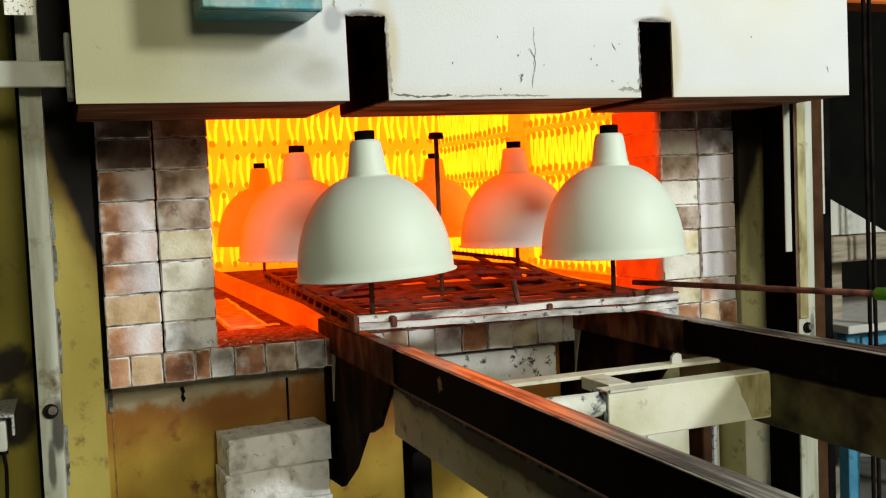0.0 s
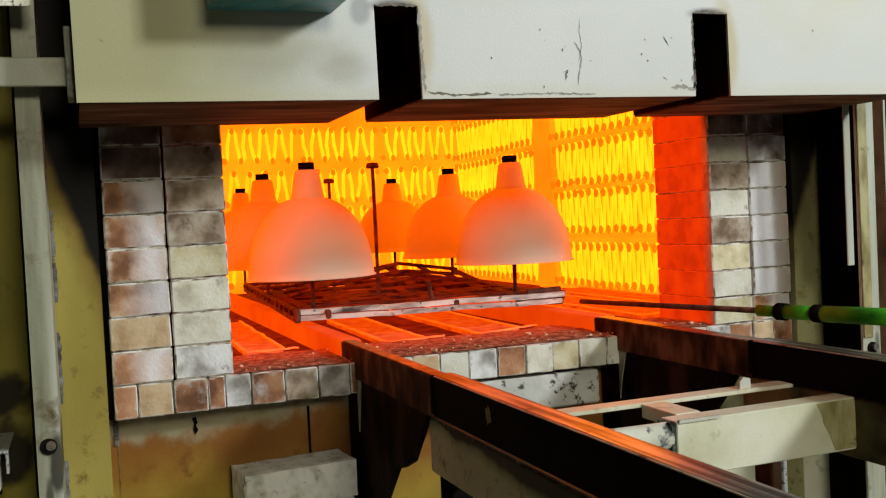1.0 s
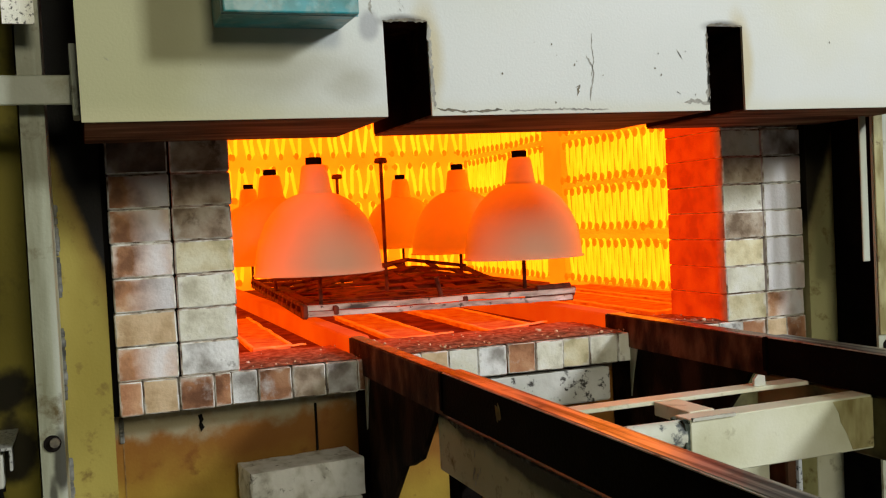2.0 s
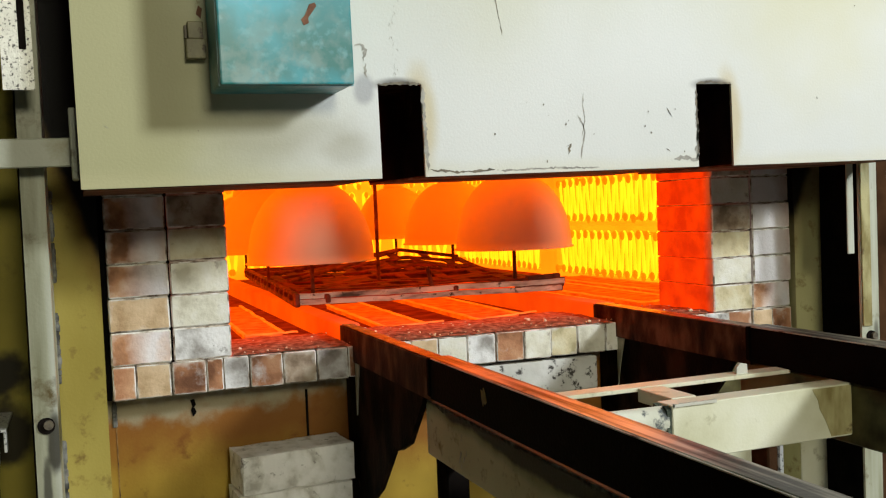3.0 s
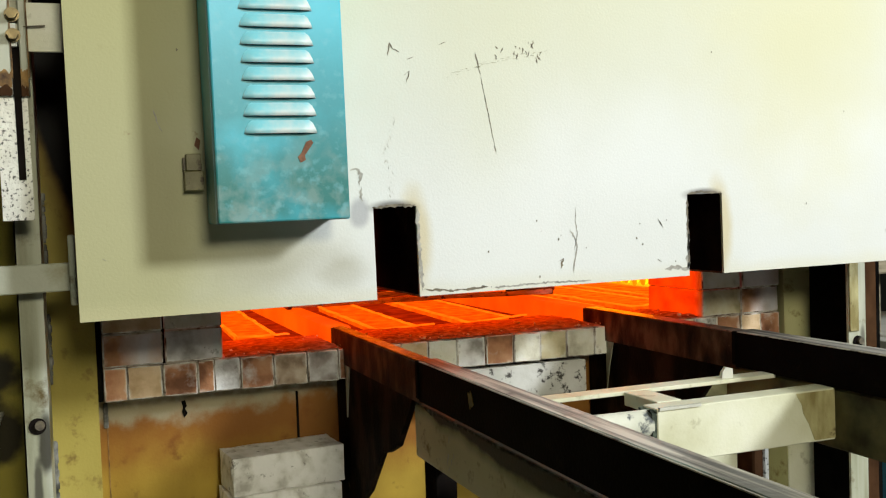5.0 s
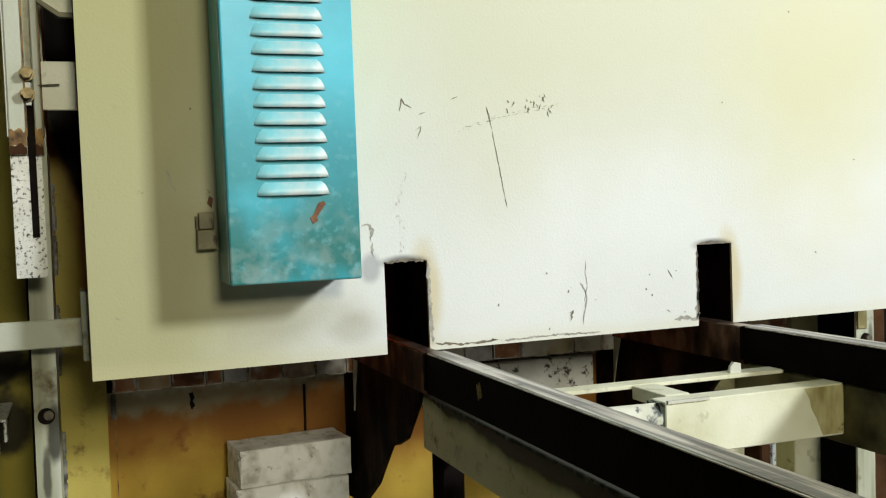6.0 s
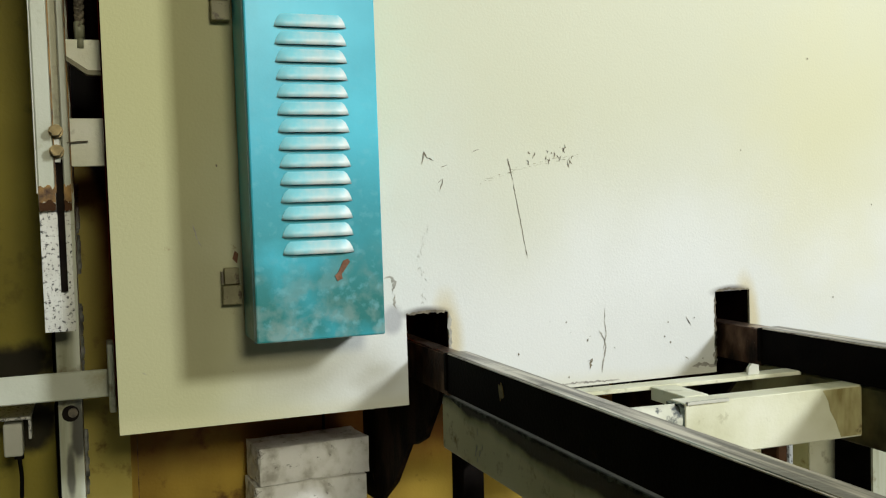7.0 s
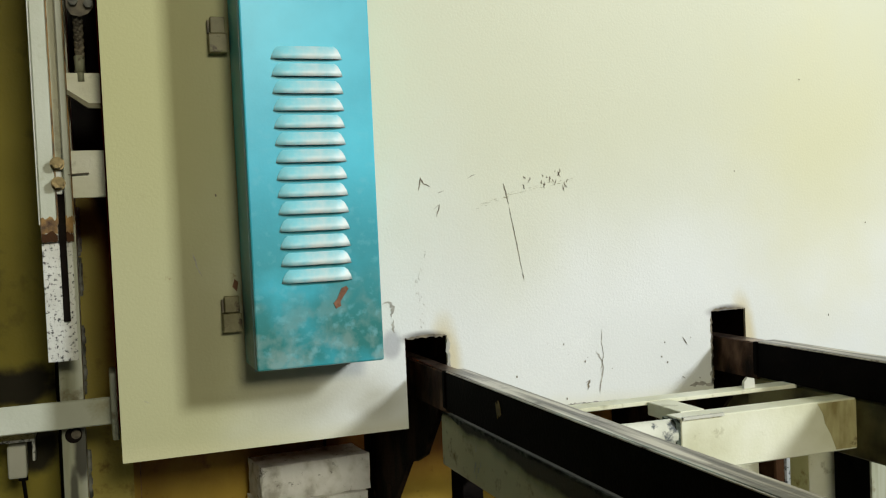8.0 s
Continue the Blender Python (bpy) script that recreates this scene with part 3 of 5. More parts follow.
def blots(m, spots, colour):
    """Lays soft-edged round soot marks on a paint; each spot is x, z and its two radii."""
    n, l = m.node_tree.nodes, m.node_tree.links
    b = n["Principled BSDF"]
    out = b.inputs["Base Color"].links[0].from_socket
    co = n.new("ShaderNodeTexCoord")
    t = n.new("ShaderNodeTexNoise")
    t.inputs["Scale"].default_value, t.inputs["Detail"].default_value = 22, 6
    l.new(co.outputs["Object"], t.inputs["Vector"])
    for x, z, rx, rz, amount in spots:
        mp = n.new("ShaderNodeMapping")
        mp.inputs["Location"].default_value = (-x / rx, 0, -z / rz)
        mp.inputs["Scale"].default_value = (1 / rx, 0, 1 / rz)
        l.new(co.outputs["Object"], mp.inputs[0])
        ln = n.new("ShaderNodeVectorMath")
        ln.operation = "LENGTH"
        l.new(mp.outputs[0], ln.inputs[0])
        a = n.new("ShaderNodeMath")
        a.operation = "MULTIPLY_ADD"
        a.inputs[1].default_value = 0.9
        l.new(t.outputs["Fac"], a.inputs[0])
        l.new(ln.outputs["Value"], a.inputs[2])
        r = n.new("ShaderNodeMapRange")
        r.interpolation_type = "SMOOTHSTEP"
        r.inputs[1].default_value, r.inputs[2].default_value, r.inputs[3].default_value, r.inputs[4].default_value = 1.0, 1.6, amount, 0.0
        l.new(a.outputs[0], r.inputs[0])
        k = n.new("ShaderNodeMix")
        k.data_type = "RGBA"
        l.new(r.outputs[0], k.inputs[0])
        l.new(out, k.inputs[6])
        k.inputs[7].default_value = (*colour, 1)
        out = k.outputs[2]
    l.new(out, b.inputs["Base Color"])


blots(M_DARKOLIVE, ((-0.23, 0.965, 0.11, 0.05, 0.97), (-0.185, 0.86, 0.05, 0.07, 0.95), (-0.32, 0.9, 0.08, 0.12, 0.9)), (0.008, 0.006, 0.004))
blots(M_POST, ((-0.1, 0.88, 0.014, 0.06, 0.9), (-0.115, 0.8, 0.008, 0.05, 0.8), (1.68, 0.86, 0.01, 0.1, 0.7)), (0.02, 0.016, 0.01))
M_DOORFACE, M_TEALBOX = door_paint(), teal_paint()
M_DOORCORE = material("scorched_refractory", [(0.006, 0.0035, 0.003), (0.022, 0.011, 0.007)], 8, 0.95, bump=0.4, stain=(0.05, 0.025, 0.014), stain_scale=9, stain_at=(0.58, 0.74), spec=0.0, ember=(0.22, 0.36, 0.02))
M_LOUVRE = material("louvre_paint", [(0.2, 0.58, 0.66), (0.58, 0.66, 0.65)], 16, 0.4, bump=0.06, contrast=(0.4, 0.56))
M_SCUFF = material("grey_scuff", [(0.2, 0.19, 0.17), (0.42, 0.41, 0.36)], 60, 0.6)


# ---- the hall ----
tagged(link("floor", box(-8, 8, -8, 9, -0.2, 0), M_CONCRETE), "dark oil-stained concrete factory floor", "floor", kind="structure")
tagged(link("wall_north", box(-8, 8, 9, 9.2, 0, 5), M_HALL), "dim bare wall at the back of the hall", "wall", kind="structure")
tagged(link("wall_south", box(-8, 8, -8.2, -8, 0, 5), M_HALL), "dim bare wall at the front of the hall", "wall", kind="structure")
tagged(link("wall_west", box(-8.2, -8, -8, 9, 0, 5), M_HALL), "dim bare side wall of the hall", "wall", kind="structure")
tagged(link("wall_east", box(8, 8.2, -8, 9, 0, 5), M_HALL), "dim bare side wall of the hall", "wall", kind="structure")
tagged(link("ceiling", box(-8.2, 8.2, -8.2, 9.2, 5, 5.2), M_HALL), "dark hall ceiling", "ceiling", kind="structure")

Z0, COURSE, HEAD = 0.9, 0.065, 0.114
RAIL_X = ((0.471, 0.508), (1.095, 1.142))
OPEN_L, OPEN_R, FACE_R = 0.228, 1.37, 1.6
BACK, EAST, WEST, HEARTH, ROOF = 2.65, 1.8, -0.2, 0.948, 1.9


# ---- the furnace: hot chamber ----
def chamber():
    def lining(name, bm, mat, label, cat="furnace wall"):
        tagged(link(name, bm, mat), label, cat, kind="structure")

    lining("chamber_wall_back", box(WEST, EAST, BACK, BACK + 0.1, HEARTH, ROOF), M_LINING, "glowing refractory back wall of the furnace chamber")
    lining("chamber_wall_east", box(EAST, EAST + 0.1, 0.24, BACK + 0.1, HEARTH, ROOF), M_LINING, "glowing refractory side wall behind heating elements")
    lining("chamber_wall_west", box(WEST - 0.1, WEST, 0.24, BACK + 0.1, HEARTH, ROOF), M_WEST, "glowing refractory side wall of the chamber")
    lining("chamber_roof", box(WEST - 0.1, EAST + 0.1, 0.24, BACK + 0.1, ROOF, ROOF + 0.1), M_DULL, "dull glowing refractory roof of the chamber", "furnace roof")
    lining("chamber_wall_front_west", box(WEST - 0.1, OPEN_L - HEAD - 0.002, 0.16, 0.239, HEARTH, ROOF), M_FRONT, "hot inner front wall beside the opening")
    lining("chamber_wall_front_east", box(OPEN_R + HEAD + 0.002, EAST + 0.1, 0.16, 0.239, HEARTH, ROOF), M_FRONT, "hot inner front wall beside the opening")
    lining("chamber_wall_front_top", box(OPEN_L - HEAD, OPEN_R + HEAD, 0.16, 0.239, Z0 + 10 * COURSE + 0.002, ROOF), M_FRONT, "hot inner front wall over the opening")
    lining("lintel", box(-0.002, 1.602, 0.0, 0.159, Z0 + 10 * COURSE + 0.002, ROOF), M_SOOTSHADE, "sooty refractory lintel over the opening", "lintel")
    lining("pier", box(EAST - 0.035, EAST, 1.57, 1.72, HEARTH, ROOF), M_LINING, "shallow glowing refractory pier in the side wall", "pier")
    lining("hearth", box(WEST - 0.1, EAST + 0.1, 0.232, BACK + 0.1, HEARTH - 0.1, HEARTH), M_HEARTH, "red-hot refractory hearth strewn with grit", "hearth")
    # unseen dark sheets round the lining, added to block light leaking out
    for nm, b in (("west", (WEST - 0.15, WEST - 0.101, 0.121, BACK + 0.15, 0, ROOF + 0.15)), ("east", (EAST + 0.101, EAST + 0.15, 0.121, BACK + 0.15, 0, ROOF + 0.15)), ("back", (WEST - 0.101, EAST + 0.101, BACK + 0.101, BACK + 0.15, 0, ROOF + 0.15)), ("top", (WEST - 0.101, EAST + 0.101, 0.121, BACK + 0.1, ROOF + 0.101, ROOF + 0.15)), ("front_west", (WEST - 0.101, HEAD - 0.003, 0.121, 0.159, 0, ROOF + 0.1)), ("front_east", (OPEN_R + HEAD + 0.003, EAST + 0.101, 0.121, 0.159, 0, ROOF + 0.1))):
        lining("casing_" + nm, box(*b), M_SOOTSHADE, "unseen dark casing sheet, added to hold in the chamber's glow", "casing")


def element_row(name, origin, along, across, length, height, pitch, wide, label):
    """A zigzag ribbon hung between two rows of hooks. along and across are unit vectors; height goes up."""
    thing = empty(name)
    o, a, c = Vector(origin), Vector(along), Vector(across)
    bm = bmesh.new()
    pts, n = [], int(length / pitch)
    rnd = random.Random(hash(round(origin[2] * 1000)) + round(length * 100))
    for k in range(n):
        for s in range(12):
            u = (k + s / 12) * pitch
            h = height / 2 + (height / 2) * math.copysign(abs(math.cos(s / 12 * math.tau)) ** 0.45, math.cos(s / 12 * math.tau))
            pts.append(o + a * (u + 0.011 * noise.noise((u * 17, h * 22, origin[2] * 7)) + 0.005 * noise.noise((u * 60, h * 45, 3))) + Vector((0, 0, h)) + c * 0.03)
    sweep(bm, pts, wide, 0.006, c)
    part("ribbon", bm, M_ELEMENT, thing, "glowing yellow heating ribbon")
    hooks = bmesh.new()
    for k in range(n + 1):
        for h, sh in ((height - 0.008, 0.0), (0.008, 0.5)):
            p = o + a * ((k + sh) * pitch) + Vector((0, 0, h + rnd.uniform(-0.004, 0.004)))
            rod(hooks, p, p + c * 0.036, 0.008, 8)
            # drooping oval head of the hook
            head = [[hooks.verts.new(p + c * (0.036 + d) + a * (w * 0.0115 * math.cos(j * math.tau / 8)) + Vector((0, 0, w * 0.0165 * math.sin(j * math.tau / 8) - 0.003))) for j in range(8)] for d, w in ((-0.004, 0.6), (0.001, 1.0), (0.006, 0.9), (0.009, 0.5))]
            for q, t in zip(head, head[1:]):
                for j in range(8):
                    hooks.faces.new((q[j], q[(j + 1) % 8], t[(j + 1) % 8], t[j]))
            hooks.faces.new(head[-1])
    ob = part("hook", hooks, M_HOOK, thing, "row of refractory hooks")
    ob["kind"] = "stuff"
    tagged(thing, label, "heating element", group="furnace heating elements")
    return thing


def ledge(name, x0, x1, y0, y1, z):
    tagged(link(name, box(x0, x1, y0, y1, z, z + 0.022, 0.004), M_LINING), "glowing refractory ledge between element rows", "ledge", kind="structure")


def elements():
    for z in (0.978, 1.18, 1.364, 1.553, 1.735):
        for y0, ln in ((0.26, 1.29), (1.74, 0.9)):
            element_row("heating_element", (EAST, y0, z), (0, 1, 0), (-1, 0, 0), ln, 0.155, 0.053, 0.0125, "row of glowing yellow zigzag ribbon on the side wall")
        ledge("ledge", EAST - 0.016, EAST, 0.24, BACK, z - 0.028)
    for z in (0.98, 1.18, 1.362, 1.562):
        for x0 in (WEST + 0.05, 0.2, 0.58, 0.98, 1.4):
            element_row("heating_element", (x0, BACK, z), (1, 0, 0), (0, -1, 0), 0.38, 0.155, 0.074, 0.015, "row of wide zigzag ribbon on the back wall")


def slabs():
    rnd = random.Random(5)
    # left and right edge, front left and front right corner, back; the strip beyond the slab's own edge is sunk
    spots = [(0.638, 0.742, 0.29, 0.315, 0.98, 0.8), (0.882, 1.015, 0.29, 0.345, 1.1, 1.075), (0.31, 0.40, 0.36, 0.36, 1.15, 0.435), (1.2, 1.33, 0.34, 0.4, 1.25, 0), (1.4, 1.55, 0.36, 0.4, 1.35, 0), (1.62, 1.76, 0.4, 0.42, 1.4, 0), (0.02, 0.2, 0.4, 0.4, 1.1, 0)]
    for s, (x0, x1, ya, yb, y1, xs) in enumerate(spots):
        skew = 0.02
        bm = bmesh.new()
        n = 14
        outline = [(x0 + skew * k / n + 0.004 * noise.noise((k * 0.6, s, 1)), ya + (y1 - ya) * k / n) for k in range(n + 1)] + [(x1 + skew * (1 - k / n) + 0.004 * noise.noise((k * 0.6, s, 5)), y1 + (yb - y1) * k / n) for k in range(n + 1)]
        plate(bm, outline, "z", HEARTH, HEARTH + 0.012)
        slab = tagged(link("hearth_slab", bm, M_SLAB), "glowing refractory slab lying on the hearth", "slab", group="hearth slabs")
        fx1, fyb = (xs, yb + (yb - ya) * (xs - x1) / (x1 - x0)) if xs else (x1, yb)
        front = [(x0 + (fx1 - x0) * k / 12, ya + (fyb - ya) * k / 12) for k in range(13)]
        for run in (outline[:n + 1], outline[n + 1:], front):
            edge = bmesh.new()
            pts = [(x + 0.003 * noise.noise((k * 0.8, s * 3, 2)), y + 0.006 * noise.noise((k * 0.9, s, 8)), HEARTH + 0.0135 + 0.002 * noise.noise((k * 0.7, s, 7))) for k, (x, y) in enumerate(run)]
            sweep(edge, pts, 0.008 + 0.003 * noise.noise((s, 3, 1)), 0.004, (0, 0, 1))
            part("raised_edge", edge, M_SLABEDGE, slab, "brighter raised edge of the slab")
    for x0, x1 in ((OPEN_L + 0.004, RAIL_X[0][0] - 0.004), (RAIL_X[0][1] + 0.006, RAIL_X[1][0] - 0.004), (RAIL_X[1][1] + 0.006, OPEN_R - 0.004)):
        bm = bmesh.new()
        nx, ny = int((x1 - x0) / 0.012), 20
        grid = [[bm.verts.new((x0 + (x1 - x0) * i / nx, 0.006 + 0.24 * k / ny + 0.006 * noise.noise((i * 0.4, k, x0)), Z0 + COURSE + 0.0015 + 0.0045 * min(1, k / 2) * (0.6 + noise.noise((i * 0.31, k * 0.37, 5))))) for i in range(nx + 1)] for k in range(ny + 1)]
        for k in range(ny):
            for i in range(nx):
                bm.faces.new((grid[k][i], grid[k][i + 1], grid[k + 1][i + 1], grid[k + 1][i]))
        tagged(link("sand_bed", bm, M_SAND, smooth=True), "scorched dark red sand spread over the sill bricks", "sand", kind="stuff")
    grit = bmesh.new()
    for k in range(120):
        x, y = rnd.uniform(0.24, 1.36), 0.012 + 0.23 * rnd.random() ** 2.2
        r = rnd.uniform(0.0009, 0.0022) if k % 8 else rnd.uniform(0.0028, 0.0048)
        z = Z0 + COURSE + 0.004 if y < 0.24 else HEARTH
        block(grit, x - r, x + r * rnd.uniform(0.6, 1.4), y - r, y + r, z - 0.0005, z + r * 1.3, r * 0.5)
    tagged(link("grit", grit, [M_BRICK["tan"]]), "loose refractory grit and flakes on the sill", "grit", kind="stuff")


# ---- the furnace: rails, piers, carriage ----


def inner_rails():
    for x0, x1 in RAIL_X:
        tagged(link("hearth_rail", box(x0 + 0.004, x1 + 0.012, 0.1, 2.4, HEARTH, 1.0, 0.004), M_RUNNER), "hot refractory-faced runner rail inside the furnace", "rail", group="runner rails")


def channel(x0, x1, y0, y1, z0, z1, wall=0.006):
    """A steel channel with its web to the left, open to the right."""
    bm = bmesh.new()
    plate(bm, [(x0, z0), (x1, z0), (x1, z0 + wall), (x0 + wall, z0 + wall), (x0 + wall, z1 - wall), (x1, z1 - wall), (x1, z1), (x0, z1)], "y", y0, y1)
    return bm


def outer_rails():
    for n, (x0, x1) in enumerate(RAIL_X):
        thing = empty("loading_rail")
        seam = -0.475
        part("hot_end", channel(x0 + 0.002, x1 - 0.002, seam, 0.098, 0.932, 0.9985), M_HOTEND, thing, "heat-scaled rail end")
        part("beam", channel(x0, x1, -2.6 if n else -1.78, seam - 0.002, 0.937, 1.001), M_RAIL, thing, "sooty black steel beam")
        part("running_face", box(x0 + 0.003, x1 - 0.001, -2.6 if n else -1.78, seam + 0.002, 1.0015, 1.0035, 0.0008), M_TOPDARK, thing, "worn top face")
        for a, b in ((x0 - 0.0005, x0 + 0.0026), (x1 - 0.0008, x1 + 0.001)):
            part("worn_edge", box(a, b, -2.6 if n else -1.78, seam - 0.008, 1.0012, 1.0028, 0.0005), M_RAILTOP, thing, "bright worn edge")
        part("running_face", box(x0 + 0.006, x1 - 0.006, seam + 0.008, 0.098, 0.999, 1.0008, 0.0006), M_HOTTOP, thing, "heat-scaled worn top face")
        bm = bmesh.new()
        block(bm, x0 - 0.003, x1 + 0.002, seam - 0.006, seam + 0.006, 0.94, 1.0025, 0.002)
        part("weld_seam", bm, M_RAIL, thing)
        if n == 0:
            bm = bmesh.new()
            plate(bm, [(-0.709, 0.971), (-0.704, 0.967), (-0.699, 0.968), (-0.697, 0.963), (-0.693, 0.973), (-0.691, 0.986), (-0.697, 0.983), (-0.70, 0.99), (-0.705, 0.984)], "x", x0 - 0.0014, x0 - 0.0002)
            part("paint_blob", bm, M_YELLOW, thing, "smear of yellow-brown paint")
        # gusset under the hot end
        bm = bmesh.new()
        plate(bm, [(0.085, 0.931), (0.085, 0.62), (-0.03, 0.63), (-0.14, 0.70), (-0.24, 0.80), (-0.27, 0.805), (-0.33, 0.83), (-0.40, 0.905), (-0.42, 0.931)], "x", x0 + 0.008, x0 + 0.018)
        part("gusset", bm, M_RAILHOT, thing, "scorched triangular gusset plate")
        bm = bmesh.new()
        plate(bm, [(0.0, 0.93), (-0.032, 0.93), (-0.012, 0.87), (0.0, 0.82)], "x", x0 + 0.005, x0 + 0.0078)
        part("stiffener", bm, M_POST, thing, "pale grey-green stiffener plate")
        tagged(thing, "sooty black steel loading rail with worn top", "rail", group="loading rails")


def carriage():
    f = empty("rail_support_frame")
    part("side_beam", box(0.488, 0.528, -1.78, -0.402, 0.828, 0.921, 0.004, 2), M_SIDEBEAM, f, "olive painted box beam, black with grime along its top")
    bm = bmesh.new()
    rnd = random.Random(3)
    low = [(-0.405 - k * 0.007, 0.9205 - 0.006 * max(0.0, 0.25 + noise.noise((k * 0.13, 4, 1)) + 0.6 * noise.noise((k * 0.71, 2, 8)) + 0.6 * noise.noise((k * 1.9, 6, 3)))) for k in range(125)]
    plate(bm, low + [(low[-1][0], 0.9222), (low[0][0], 0.9222)], "x", 0.4862, 0.4885)
    ob = part("dirt_crust", bm, M_DARKCRUST, f, "crust of grey-green dirt")
    ob["kind"] = "stuff"
    for k in range(9):
        y, z = -0.553 - 0.035 * rnd.random(), 0.885 - 0.045 * rnd.random()
        bm = bmesh.new()
        plate(bm, [(y, z), (y + 0.0015, z + 0.001), (y - 0.001, z + rnd.uniform(0.005, 0.012))], "x", 0.4868, 0.4876)
        part("scratch", bm, M_PALE, f, "pale scratch in the paint")
    # the rail's cast shadow on the cross beam, laid on as an olive patch
    bm = bmesh.new()
    plate(bm, [(1.02, 0.9335), (1.031, 0.915), (1.034, 0.9), (1.045, 0.882), (1.056, 0.855), (1.098, 0.855), (1.098, 0.9335)], "y", -0.7228, -0.7222)
    part("rail_shadow", bm, M_PAINTSHADE, f, "dark olive patch in the shape of the rail's shadow")
    part("leg", box(0.494, 0.534, -0.475, -0.425, 0.0, 0.827, 0.003), M_BLACK, f, "sooty black leg")
    part("side_beam", box(1.1, 1.15, -2.6, -0.44, 0.835, 0.934, 0.003, 1), M_BEAMDARK, f, "sooty olive box beam")
    part("leg", box(1.112, 1.135, -0.5, -0.45, 0.0, 0.834, 0.003), M_BROWN, f, "brown rusty leg angle")
    part("leg", box(1.136, 1.149, -0.5, -0.45, 0.0, 0.834, 0.003), M_GALV, f, "pale flaking leg plate")
    part("strip", box(0.529, 1.099, -0.582, -0.545, 0.931, 0.938, 0.001), M_CREAM, f, "flat cream cross strip")
    part("cross_beam", box(0.762, 1.099, -0.722, -0.68, 0.852, 0.936, 0.0015, 1), M_CREAM, f, "cream painted box cross beam")
    bm = bmesh.new()
    sweep(bm, [(0.764 + k * 0.0024, -0.7232, 0.9362 + 0.0015 * noise.noise((k * 0.7, 2, 4))) for k in range(32)], 0.0045, 0.005, (0, 1, 0))
    part("weld_bead", bm, M_PALE, f, "lumpy white painted weld bead")
    part("spacer", box(0.79, 0.835, -0.679, -0.583, 0.915, 0.937, 0.0012), M_CREAM, f)
    bm = bmesh.new()
    rod(bm, (0.53, -0.69, 0.912), (0.758, -0.702, 0.912), 0.021, 18)
    part("pipe", bm, M_PIPE, f, "short welded pipe with flaking cream paint", True)
    bm = bmesh.new()
    plate(bm, [(-0.721, 0.93), (-0.712, 0.935), (-0.7, 0.931), (-0.683, 0.934), (-0.682, 0.88), (-0.69, 0.872), (-0.705, 0.868), (-0.721, 0.876)], "x", 0.754, 0.7615)
    part("end_cap", bm, M_DARKCRUST, f, "crusted black beam end")
    bm = bmesh.new()
    plate(bm, [(0.993, 0.938), (0.994, 0.95), (1.001, 0.957), (1.015, 0.954), (1.016, 0.938)], "y", -0.572, -0.566)
    part("tab", bm, M_PALE, f, "small white welded tab")
    part("lower_beam", box(0.529, 1.104, -0.55, -0.52, 0.42, 0.48, 0.003), M_OLD, f)
    tagged(f, "cream steel frame carrying the loading rails", "frame")


